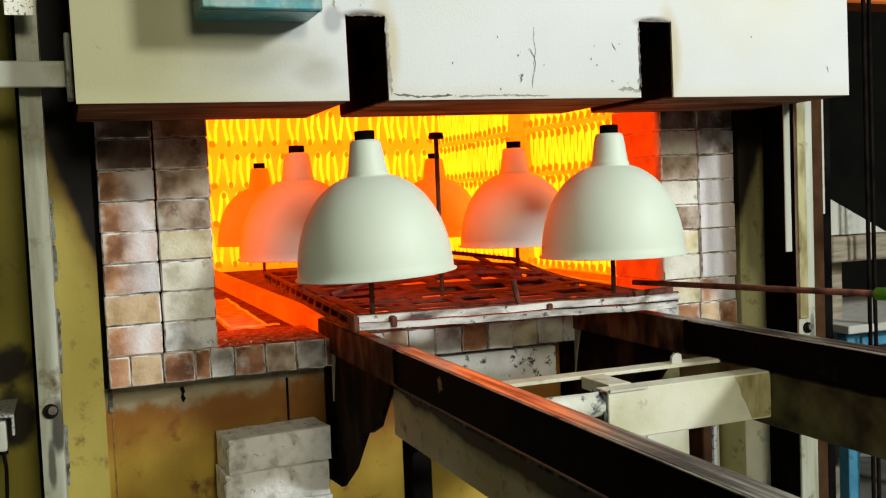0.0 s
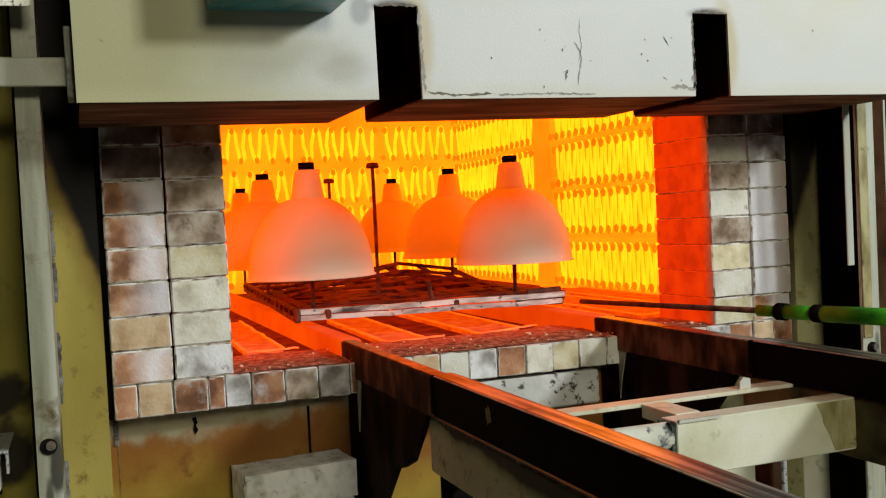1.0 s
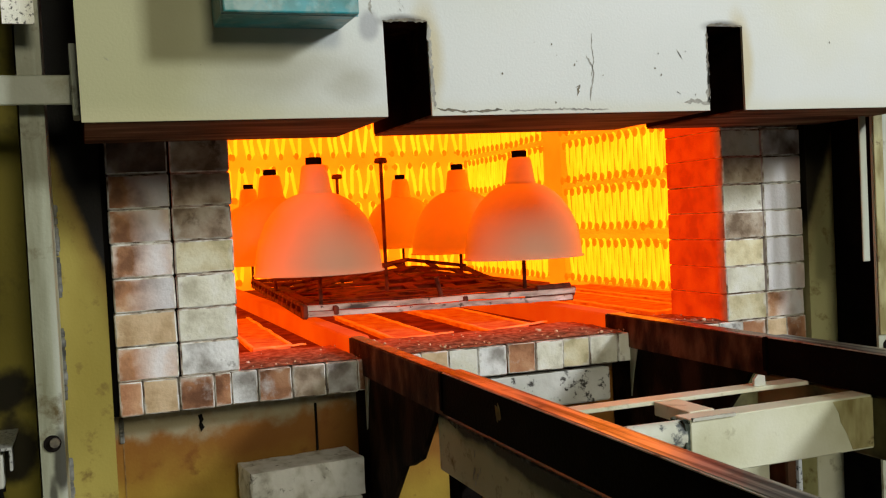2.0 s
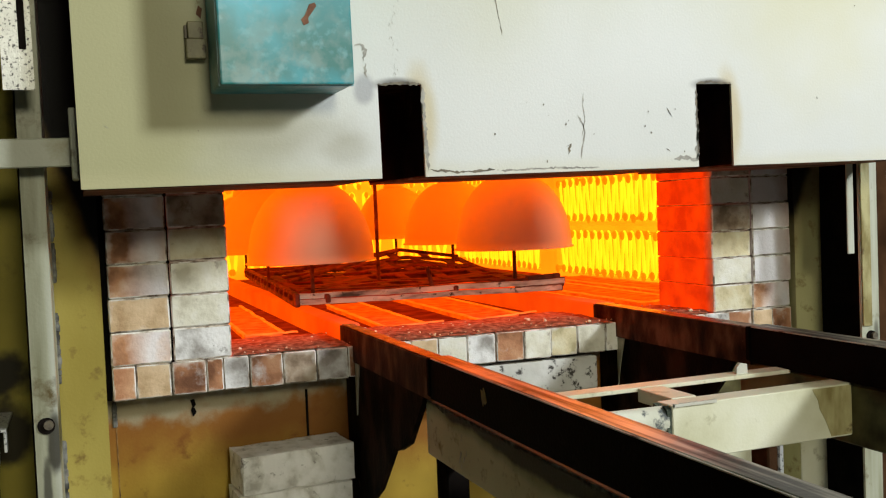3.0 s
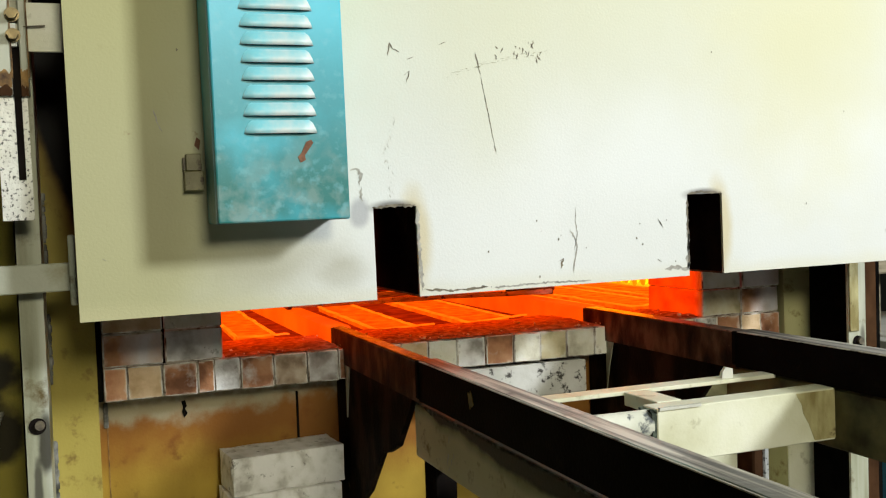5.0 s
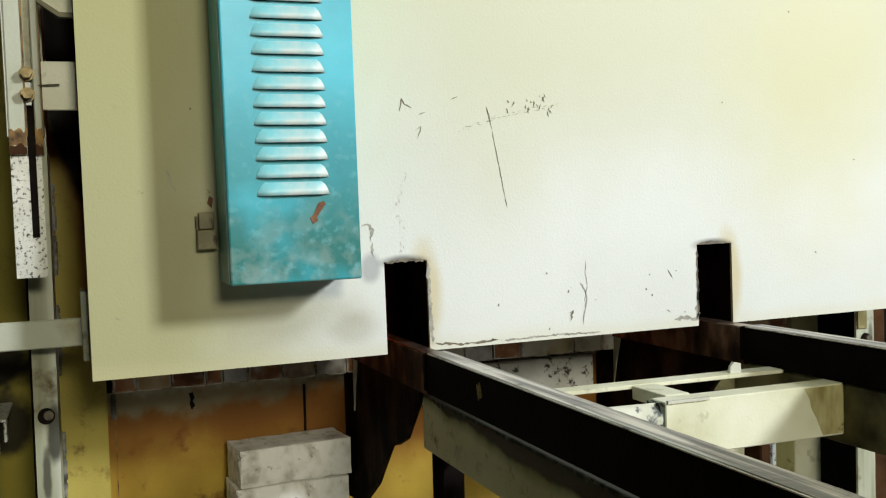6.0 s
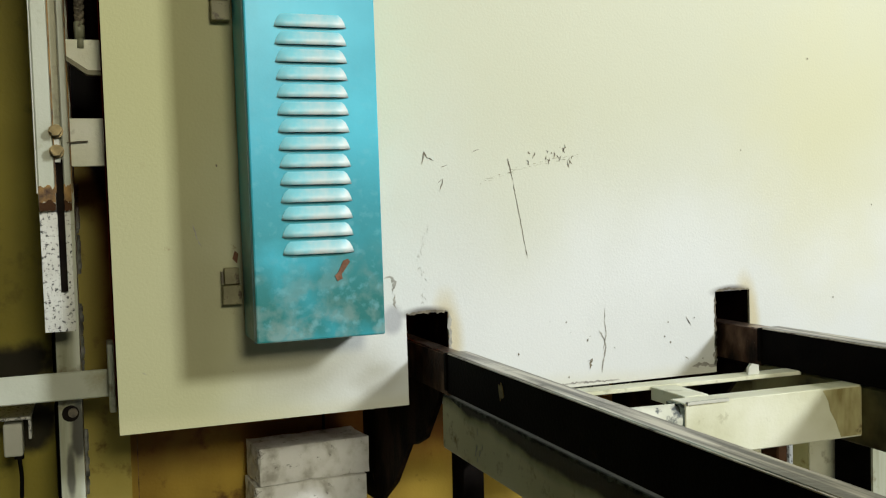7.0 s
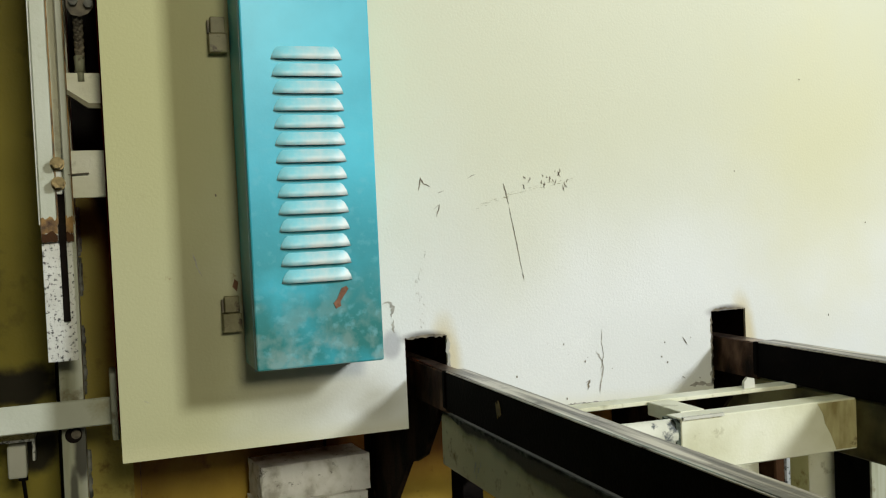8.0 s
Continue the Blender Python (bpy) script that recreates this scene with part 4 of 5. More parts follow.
# ---- the furnace: casing ----
def casing():
    w = link("casing_lower", box(-0.0105, 1.12, 0.09, 0.12, 0.0, Z0 - 0.004), M_CASE_LOW)
    tagged(w, "heat-scorched olive steel casing under the opening", "casing", kind="structure")
    for x0, x1 in ((1.124, 1.36), (1.364, 1.6)):
        tagged(link("casing_lower_pale", box(x0, x1, 0.09, 0.12, 0.0, 0.7, 0.002), M_CREAM), "pale cream steel casing panel under the opening", "casing", kind="structure")
    tagged(link("casing_lower_dark", box(1.124, 1.6, 0.092, 0.12, 0.702, Z0 - 0.004), M_BEAMDARK), "sooty brown steel casing strip under the sill", "casing", kind="structure")
    tagged(link("casing_seam", box(0.388, 0.393, 0.085, 0.0895, 0.72, Z0 - 0.03, 0.001), M_BLACK), "dark welded seam in the casing", "seam", kind="structure")
    tagged(link("casing_corner_seam", box(0.0045, 0.0062, 0.0885, 0.0897, 0.0, Z0 - 0.03), M_BURNT), "thin rusty seam at the casing corner", "seam", kind="structure")
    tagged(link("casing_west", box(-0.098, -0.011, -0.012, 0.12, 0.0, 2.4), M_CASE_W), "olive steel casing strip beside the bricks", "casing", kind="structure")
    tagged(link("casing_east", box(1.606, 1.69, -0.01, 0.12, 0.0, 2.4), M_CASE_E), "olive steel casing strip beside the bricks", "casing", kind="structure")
    tagged(link("refractory_shelf", box(0.53, 1.055, 0.012, 0.089, Z0 - 0.085, Z0 - 0.009, 0.004), M_FLAKY), "white-stained refractory shelf under the sill bricks", "shelf", kind="structure")
    # black strip put in the joint for its shade
    tagged(link("joint_backing", box(-0.0105, -0.0005, 0.03, 0.12, Z0 - 0.003, 2.4), M_SOOTSHADE), "black strip standing in for shade between casing and bricks", "gap", kind="structure")
    for x0, x1, nm in ((-0.131, -0.093, "post_west"), (1.638, 1.69, "post_east")):
        bm = bmesh.new()
        if nm == "post_east":
            block(bm, x0, x1, -0.19, -0.184, 0.0, 3.0)
        else:
            plate(bm, [(x0, -0.19), (x1, -0.19), (x1, -0.02), (x1 - 0.006, -0.02), (x1 - 0.006, -0.184), (x0 + 0.006, -0.184), (x0 + 0.006, -0.02), (x0, -0.02)], "z", 0.0, 3.0)
        p = tagged(link(nm, bm, M_POST), "grey-green painted steel channel post with rust", "post", kind="structure")
        bm = bmesh.new()
        cx = x0 + (x1 - x0) * 0.5
        rod(bm, (cx, -0.1895, 0.905), (cx, -0.193, 0.905), 0.014, 16)
        part("hole_rim", bm, M_BLACK, p, "dark bolt hole")
        bm = bmesh.new()
        rod(bm, (cx + 0.004, -0.193, 0.907), (cx + 0.004, -0.2, 0.907), 0.008, 10)
        part("bolt", bm, M_CHIP, p, "steel bolt end")
    tagged(link("post_strip_east", box(1.6395, 1.666, -0.1945, -0.1905, 0.93, 3.0, 0.001), M_PAINTSHADE), "rusty yellow-olive strip on the post", "strip", kind="structure")
    # black block put in the channel for its shade
    tagged(link("post_core", box(1.686, 1.71, -0.1835, -0.011, 0.0, 3.0), M_SOOTSHADE), "black block standing in for shade inside the channel post", "post", kind="structure")
    tagged(link("casing_panel_east", box(1.607, 1.689, -0.0145, -0.0105, 0.0, 0.8, 0.001), M_CREAM), "pale cream panel on the casing beside the post", "casing", kind="structure")
    tagged(link("guide_strip", box(1.603, 1.622, -0.19, -0.186, 1.1, 3.0, 0.001), M_POST), "pale steel guide strip beside the post", "strip", kind="structure")
    rnd = random.Random(17)
    for x, z0, z1 in ((-0.0915, 1.14, 1.3), (-0.0915, 0.95, 1.08), (-0.0915, 0.72, 0.84), (0.003, 0.84, 0.885)):
        bm = bmesh.new()
        z = z0
        while z < z1:
            r = rnd.uniform(0.003, 0.006)
            block(bm, x - r, x + r, -0.0125 - r * 0.6 if x < 0 else 0.084, -0.011 if x < 0 else 0.0905, z - r * 1.4, z + r * 1.4, r * 0.45)
            z += rnd.uniform(0.004, 0.012)
        tagged(link("weld_bead", bm, M_WELD), "lumpy grey weld bead along the casing joint", "weld", kind="structure")
    bm = bmesh.new()
    plate(bm, [(0.15, 0.872), (0.158, 0.874), (0.161, 0.862), (0.157, 0.857), (0.162, 0.847), (0.155, 0.838), (0.151, 0.85), (0.1535, 0.859)], "y", 0.0868, 0.0898)
    tagged(link("burnt_hole", bm, M_SOOTSHADE), "burnt ragged hole in the casing", "hole", kind="structure")
    tagged(link("post_flange", box(1.6905, 1.722, -0.19, -0.184, 0.0, 3.0), M_BROWN), "brown rusty flange of the post", "flange", kind="structure")
    tagged(link("edge_strip", box(1.7225, 1.73, -0.188, -0.15, 1.19, 3.0), M_PALE), "thin white edge strip", "strip", kind="structure")
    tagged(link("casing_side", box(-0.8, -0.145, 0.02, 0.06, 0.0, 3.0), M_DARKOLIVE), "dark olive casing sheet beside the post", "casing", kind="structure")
    # black sheets put behind the posts for the shade in the gaps
    tagged(link("gap_backing_west", box(-0.142, -0.1, 0.0, 0.015, 0.0, 3.0), M_SOOTSHADE), "black sheet standing in for shade behind the post", "gap", kind="structure")
    tagged(link("gap_backing_east", box(1.695, 1.945, 0.02, 0.08, 0.0, 3.0), M_SOOTSHADE), "black sheet standing in for shade behind the post", "gap", kind="structure")
    tagged(link("casing_top", box(-0.1, 1.69, 0.0, 0.115, ROOF + 0.001, 3.0), M_OLIVE), "olive casing above the opening", "casing", kind="structure")


# ---- the door with all that rises and falls with it ----
DOOR = (-0.037, -0.36, 1.4555)      # lower left front corner when raised
D_W, D_T, D_H = 1.684, 0.352, 1.5
SLOTS = ((0.4795, 0.558), (1.1185, 1.2))
SLOT_H = 0.159


def door():
    d = empty("furnace_door")
    out = [(0, 0)]
    for a, b in SLOTS:
        out += [(a, 0), (a, SLOT_H), (b, SLOT_H), (b, 0)]
    out += [(D_W, 0), (D_W, D_H), (0, D_H)]
    bm = bmesh.new()
    plate(bm, out, "y", 0.0, 0.006)
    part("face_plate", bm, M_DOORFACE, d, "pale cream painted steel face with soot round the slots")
    inner = [(x + 0.003 * (1 if k in (0, len(out) - 1) else -1 if k in (len(out) - 2, len(out) - 3) else 0), max(z, 0.003)) for k, (x, z) in enumerate(out)]
    bm = bmesh.new()
    plate(bm, inner, "y", 0.0065, D_T)
    part("refractory_block", bm, M_DOORCORE, d, "scorched dark refractory core")
    for a, b in ((0.004, SLOTS[0][0] - 0.001), (SLOTS[0][1] + 0.001, SLOTS[1][0] - 0.001), (SLOTS[1][1] + 0.001, D_W - 0.004)):
        part("bottom_plate", box(a, b, 0.0075, D_T - 0.002, -0.001, 0.0026), M_UNDER, d, "rusty brown underside plate")
    return d


def louvre(w=0.113, h=0.0205, d=0.0075):
    """One pressed louvre: a hood open at its lower edge, tapering at both ends."""
    bm = bmesh.new()
    rows = []
    n = 13
    for i in range(n):
        u = i / (n - 1)
        k = min(1.0, min(u, 1 - u) / 0.2)
        k = k * (2 - k)
        x = (u - 0.5) * w
        rows.append([bm.verts.new((x * wide, -0.0008 - d * k * deep, h * high)) for wide, deep, high in ((0.78, 0.0, 1.0), (0.88, 0.45, 0.78), (0.96, 0.85, 0.36), (1.0, 1.0, 0.0))] + [bm.verts.new((x, -0.0006, 0.0008))])
    for p, q in zip(rows, rows[1:]):
        for j in range(4):
            bm.faces.new((p[j], q[j], q[j + 1], p[j + 1]))
    return bm


def switch_box(d):
    """The louvred box on the door face; its pose is in the door's space."""
    x0, x1, z0, z1, dep = 0.2015, 0.4065, 0.143, 0.80, 0.118
    b = part("junction_box", box(x0, x1, -dep, -0.001, z0, z1, 0.003, 2), M_TEALBOX, d, "turquoise painted sheet steel box, paler at the louvres")
    lip = bmesh.new()
    block(lip, x0 - 0.001, x1 + 0.001, -dep + 0.012, -dep + 0.014, z0 - 0.001, z1 + 0.001)
    part("lid_edge", lip, M_TEALPALE, b, "worn lid edge")
    me = None
    for k in range(14):
        z = z0 + 0.134 + k * 0.0268
        if me is None:
            ob = part("louvre", louvre(), M_LOUVRE, b, "", True)
            me = ob.data
        else:
            ob = new("louvre", me)
            ob.parent = b
        ob.location = ((x0 + x1) / 2 - 0.001, -dep, z)
        if k:
            s = new("slit", slit.data)
            s.parent = b
        else:
            s = slit = part("slit", box(-0.053, 0.053, -0.0012, -0.0004, -0.0003, 0.0008), M_SOOTSHADE, b, "dark slit under each louvre")
        s.location = ((x0 + x1) / 2 - 0.001, -dep, z)
    bm = bmesh.new()
    plate(bm, [(0.331, 0.232), (0.339, 0.236), (0.338, 0.243), (0.352, 0.262), (0.349, 0.267), (0.341, 0.264), (0.333, 0.247), (0.327, 0.241)], "y", -dep - 0.0012, -dep - 0.0002)
    part("rust_patch", bm, M_RUST, b, "bare reddish scratch")
    for z in (0.2, 0.655):
        h = part("latch", box(x0 - 0.035, x0 - 0.005, -0.02, -0.0005, z - 0.003, z + 0.028, 0.0012), M_LATCH, d, "small painted latch block")
        part("keeper", box(x0 - 0.031, x0 - 0.007, -0.013, -0.0005, z + 0.029, z + 0.056, 0.0012), M_LATCH, d)
        part("latch_pin", box(x0 - 0.0355, x0 - 0.0325, -0.012, -0.0005, z + 0.03, z + 0.05), M_CHIP, d, "dark hinge pin")
    bm = bmesh.new()
    plate(bm, [(0.186, 0.27), (0.19, 0.283), (0.196, 0.278), (0.193, 0.262)], "y", -0.0015, -0.0003)
    part("rust_patch", bm, M_RUST, d, "rust spot by the latch")


def chip(d, pts, w, seed, mat, name="paint_crack"):
    """A ragged flake or crack in the paint along pts, in the plane of the door face."""
    rnd = random.Random(seed)
    bm = bmesh.new()
    up, lo = [], []
    dense = []
    for (ax, az), (bx, bz) in zip(pts, pts[1:]):
        n = max(2, int(math.hypot(bx - ax, bz - az) / 0.004))
        dense += [(ax + (bx - ax) * i / n, az + (bz - az) * i / n) for i in range(n)]
    dense.append(pts[-1])
    for k, (x, z) in enumerate(dense):
        t = (Vector(dense[min(k + 1, len(dense) - 1)]) - Vector(dense[max(k - 1, 0)])).normalized()
        s = Vector((-t.y, t.x))
        e = min(1.0, k / 2, (len(dense) - 1 - k) / 2)
        j = Vector((rnd.uniform(-1, 1), rnd.uniform(-1, 1))) * w * 0.35
        a, b = w * e * rnd.uniform(0.15, 1.0), w * e * rnd.uniform(0.15, 1.0)
        p = Vector((x, z)) + j
        up.append(bm.verts.new((p.x + s.x * a, -0.0006, p.y + s.y * a)))
        lo.append(bm.verts.new((p.x - s.x * b, -0.0006, p.y - s.y * b)))
    for k in range(len(up) - 1):
        bm.faces.new((up[k], up[k + 1], lo[k + 1], lo[k]))
    part(name, bm, mat, d)


def door_marks(d):
    # all in the door's space: x from its left edge, z from its lower edge
    chip(d, [(0.681, 0.427), (0.687, 0.402), (0.69, 0.385)], 0.0017, 1, M_CHIP)
    chip(d, [(0.69, 0.385), (0.70, 0.33), (0.715, 0.245)], 0.0009, 2, M_CHIP)
    rnd = random.Random(31)
    # a flaked line that rises to a knot of chips
    trail = [(0.623, 0.384), (0.676, 0.402), (0.72, 0.412), (0.77, 0.422), (0.82, 0.429)]
    for k in range(34):
        (ax, az), (bx, bz) = trail[k % 4], trail[k % 4 + 1]
        u = rnd.random()
        x, z = ax + (bx - ax) * u, az + (bz - az) * u + rnd.uniform(-0.003, 0.003)
        chip(d, [(x, z), (x + rnd.uniform(0.004, 0.014), z + rnd.uniform(-0.001, 0.003))], rnd.uniform(0.0005, 0.0013), 300 + k, M_LATCH, "paint_chip")
    for k in range(20):
        x = rnd.choice((0.724, 0.735, 0.748, 0.764, 0.778, 0.788, 0.793, 0.8, 0.81)) + rnd.uniform(-0.005, 0.005)
        z = 0.43 + rnd.uniform(-0.008, 0.012) + (0.02 * rnd.random() if 0.782 < x < 0.8 else 0)
        a = rnd.uniform(-2.2, -0.9)
        ln = rnd.uniform(0.005, 0.014)
        chip(d, [(x, z), (x + ln * math.cos(a), z + ln * math.sin(a))], rnd.uniform(0.0022, 0.0046), 200 + k, M_CHIP, "paint_chip")
    # flakes in a broken chain down to the slot
    chain = [(0.527, 0.32), (0.515, 0.292), (0.506, 0.264), (0.507, 0.245), (0.513, 0.23), (0.511, 0.19), (0.508, 0.172)]
    for k in range(30):
        (ax, az), (bx, bz) = chain[k % 6], chain[k % 6 + 1]
        u = rnd.random()
        x, z = ax + (bx - ax) * u + rnd.uniform(-0.004, 0.004), az + (bz - az) * u
        chip(d, [(x, z), (x + rnd.uniform(-0.004, 0.005), z - rnd.uniform(0.003, 0.01))], rnd.uniform(0.0006, 0.0017), 400 + k, M_SCUFF, "paint_chip")
    chip(d, [(0.518, 0.418), (0.522, 0.44), (0.527, 0.43), (0.54, 0.424)], 0.0018, 4, M_CHIP, "paint_chip")
    chip(d, [(0.61, 0.437), (0.628, 0.445)], 0.0013, 5, M_CHIP)
    chip(d, [(0.552, 0.412), (0.566, 0.417)], 0.0016, 6, M_CHIP)
    chip(d, [(0.545, 0.385), (0.556, 0.392), (0.549, 0.37)], 0.0014, 7, M_CHIP)
    chip(d, [(0.441, 0.222), (0.452, 0.226), (0.462, 0.216), (0.456, 0.198)], 0.0045, 9, M_SCUFF, "paint_chip")
    chip(d, [(0.46, 0.195), (0.458, 0.178), (0.462, 0.168)], 0.003, 10, M_SCUFF, "paint_chip")
    chip(d, [(0.872, 0.145), (0.870, 0.12), (0.873, 0.095), (0.866, 0.062)], 0.0012, 11, M_SCUFF)
    chip(d, [(0.858, 0.103), (0.868, 0.088), (0.872, 0.07), (0.866, 0.045), (0.863, 0.02)], 0.0022, 12, M_SCUFF)
    chip(d, [(0.832, 0.045), (0.842, 0.05), (0.836, 0.03)], 0.003, 13, M_CHIP, "paint_chip")
    chip(d, [(1.05, 0.115), (1.062, 0.095)], 0.0016, 14, M_CHIP)
    chip(d, [(1.045, 0.038), (1.055, 0.03)], 0.002, 15, M_CHIP)
    chip(d, [(1.062, 0.016), (1.09, 0.02), (1.115, 0.012), (1.117, 0.055), (1.118, 0.09)], 0.005, 16, M_SCUFF, "paint_chip")
    chip(d, [(1.117, 0.01), (1.1175, 0.08), (1.118, 0.15)], 0.003, 17, M_CHIP)
    chip(d, [(0.56, 0.155), (0.5605, 0.09), (0.5625, 0.01)], 0.0045, 18, M_SCUFF, "paint_chip")
    chip(d, [(0.565, 0.012), (0.62, 0.006), (0.69, 0.009)], 0.003, 19, M_CHIP)
    chip(d, [(0.70, 0.006), (0.8, 0.008), (0.9, 0.005)], 0.0025, 20, M_SCUFF)
    chip(d, [(0.478, 0.158), (0.51, 0.161), (0.558, 0.16)], 0.0035, 21, M_CHIP)
    chip(d, [(1.118, 0.16), (1.15, 0.163), (1.2, 0.16)], 0.003, 22, M_CHIP)
    chip(d, [(0.036, 0.097), (0.046, 0.092)], 0.0018, 23, M_SCUFF)
    chip(d, [(1.62, 0.07), (1.624, 0.05)], 0.0014, 24, M_CHIP)
    chip(d, [(0.125, 0.33), (0.13, 0.31), (0.138, 0.29)], 0.0013, 26, M_SCUFF)
    rnd = random.Random(8)
    bm = bmesh.new()
    for k in range(22):
        x, z = (rnd.uniform(0.57, 1.1), rnd.uniform(0.005, 0.13) ** 1.0) if k % 3 else (rnd.uniform(0.03, 1.6), rnd.uniform(0.01, 0.9))
        r = rnd.uniform(0.0005, 0.0018)
        q = [bm.verts.new((x + r * rnd.uniform(0.5, 1.2) * math.cos(a), -0.0007, z + 1.6 * r * rnd.uniform(0.5, 1.2) * math.sin(a))) for a in (0, 1.2, 2.3, 3.5, 4.6, 5.5)]
        bm.faces.new(q)
    ob = part("fly_specks", bm, M_CHIP, d, "scattered dark specks")
    ob["kind"] = "stuff"


def hanger_bars():
    bm = bmesh.new()
    block(bm, -0.104, -0.0785, 0.072, 0.1, 0.357, 1.4, 0.002)
    block(bm, -0.0655, -0.054, 0.072, 0.1, 0.357, 1.4, 0.002)
    return bm


def door_gear(d):
    """The guide arm, slotted hanger, tabs and wire rope at the door's left edge, in the door's space."""
    part("guide_arm", box(-0.62, -0.004, 0.12, 0.126, 0.0425, 0.0895, 0.002), M_ARM, d, "pale grey-green flat guide arm")
    part("arm_lug", box(-0.012, -0.001, 0.09, 0.16, 0.02, 0.135, 0.002), M_POST, d)
    g = part("hanger_channel", hanger_bars(), M_ARM, d, "pale painted slotted hanger bar")
    bm = bmesh.new()
    for a, b, lo, hi in ((-0.104, -0.0775, 0.162, 0.356), (-0.0665, -0.058, 0.162, 0.356)):
        block(bm, a, b, 0.08, 0.084, lo, hi)
    block(bm, -0.0774, -0.0666, 0.08, 0.084, 0.162, 0.225)
    part("slotted_plate", bm, M_GALV, d, "speckled galvanised plate with a long slot")
    # shade in the slot, put in as a thin black strip
    part("slot_shadow", box(-0.0785, -0.0655, 0.0835, 0.0842, 0.226, 0.44), M_BLACK, d, "black strip standing in for shade in the slot")
    part("slot_back", box(-0.0785, -0.0655, 0.0845, 0.09, 0.226, 1.4), M_OLD, d, "dirty olive back of the slot")
    for a, b in ((-0.1035, -0.0785), (-0.0655, -0.0545)):
        for lo, hi, mat, text in ((0.357, 0.372, M_BROWN, "ragged rusty patch"), (0.37, 0.398, M_BURNT, "burnt brown paint")):
            bm = bmesh.new()
            n = 7
            low = [(a + (b - a) * k / n, lo + 0.004 * noise.noise((k * 1.7, a * 90, lo * 50))) for k in range(n + 1)]
            top = [(b + (a - b) * k / n, hi + 0.009 * noise.noise((k * 1.3, b * 70, hi * 40))) for k in range(n + 1)]
            plate(bm, low + top, "y", 0.0708 if mat is M_BROWN else 0.0712, 0.0722)
            part("scorch_mark", bm, mat, d, text)
    for z in (0.444, 0.47):
        part("nut", box(-0.0775, -0.0685, 0.0745, 0.084, z - 0.009, z + 0.002, 0.001), M_PALE, d, "white nut")
    for z in (0.452, 0.484):
        bm = bmesh.new()
        rod(bm, (-0.0735, 0.086, z), (-0.0735, 0.07, z), 0.0115, 12)
        rod(bm, (-0.0735, 0.07, z), (-0.0735, 0.056, z), 0.0088, 6)
        part("bolt", bm, M_BRASS, d, "brassy hexagonal bolt")
    part("edge_line", box(-0.1065, -0.1045, 0.071, 0.1, 0.386, 1.4, 0.0005), M_PALE, d, "white worn edge of the hanger")
    for x in (-0.0784, -0.0539):
        part("rusty_edge", box(x - 0.0002, x + 0.0016, 0.0712, 0.0995, 0.386, 1.4), M_BURNT, d, "rusty brown edge")
    bm = bmesh.new()
    plate(bm, [(-0.053, 0.604), (-0.02, 0.5815), (-0.001, 0.5815), (-0.001, 0.574), (-0.022, 0.574), (-0.053, 0.596)], "y", 0.066, 0.0775)
    part("tab_lip", bm, M_LATCH, d, "turned lower lip of the tab")
    part("tab", box(-0.053, -0.001, 0.078, 0.084, 0.428, 0.5055, 0.001), M_CREAM, d, "pale connecting tab")
    bm = bmesh.new()
    plate(bm, [(-0.053, 0.632), (-0.053, 0.604), (-0.02, 0.582), (-0.001, 0.582), (-0.001, 0.632)], "y", 0.078, 0.084)
    part("tab", bm, M_CREAM, d, "pale angled tab")
    bm = bmesh.new()
    rod(bm, (-0.058, 0.072, 0.466), (-0.026, 0.072, 0.468), 0.0012, 6)
    part("pin", bm, M_CHIP, d)
    bm = bmesh.new()
    rod(bm, (-0.03, 0.08, 0.618), (-0.03, 0.08, 0.636), 0.006, 8)
    rod(bm, (-0.031, 0.08, 0.634), (-0.031, 0.08, 0.66), 0.0085, 6)
    part("rope_socket", bm, M_POST, d, "grey steel rope socket", True)
    for k in range(3):
        bm = bmesh.new()
        pts = [Vector((-0.03 + 0.0045 * math.cos(u * 0.75 + k * 2.1), 0.08 + 0.0045 * math.sin(u * 0.75 + k * 2.1), 0.652 + u * 0.004)) for u in range(70)]
        for a, b in zip(pts, pts[1:]):
            rod(bm, a, b, 0.0042, 6)
        part("rope_strand", bm, M_CHIP, d, "twisted steel wire rope", True)
    bm = bmesh.new()
    plate(bm, [(-0.047, 0.736), (-0.04, 0.724), (-0.026, 0.721), (-0.014, 0.726), (-0.005, 0.738), (-0.004, 0.82), (-0.046, 0.82)], "y", 0.062, 0.068)
    part("rope_clamp", bm, M_CHIP, d, "dark steel rope clamp")
    for x, z in ((-0.036, 0.744), (-0.013, 0.741), (-0.03, 0.785)):
        bm = bmesh.new()
        rod(bm, (x, 0.0615, z), (x, 0.052, z), 0.0075, 6)
        part("bolt", bm, M_WELD, d, "steel clamp bolt")


# ---- the load: rack and shades ----
RACK_Y = -0.226


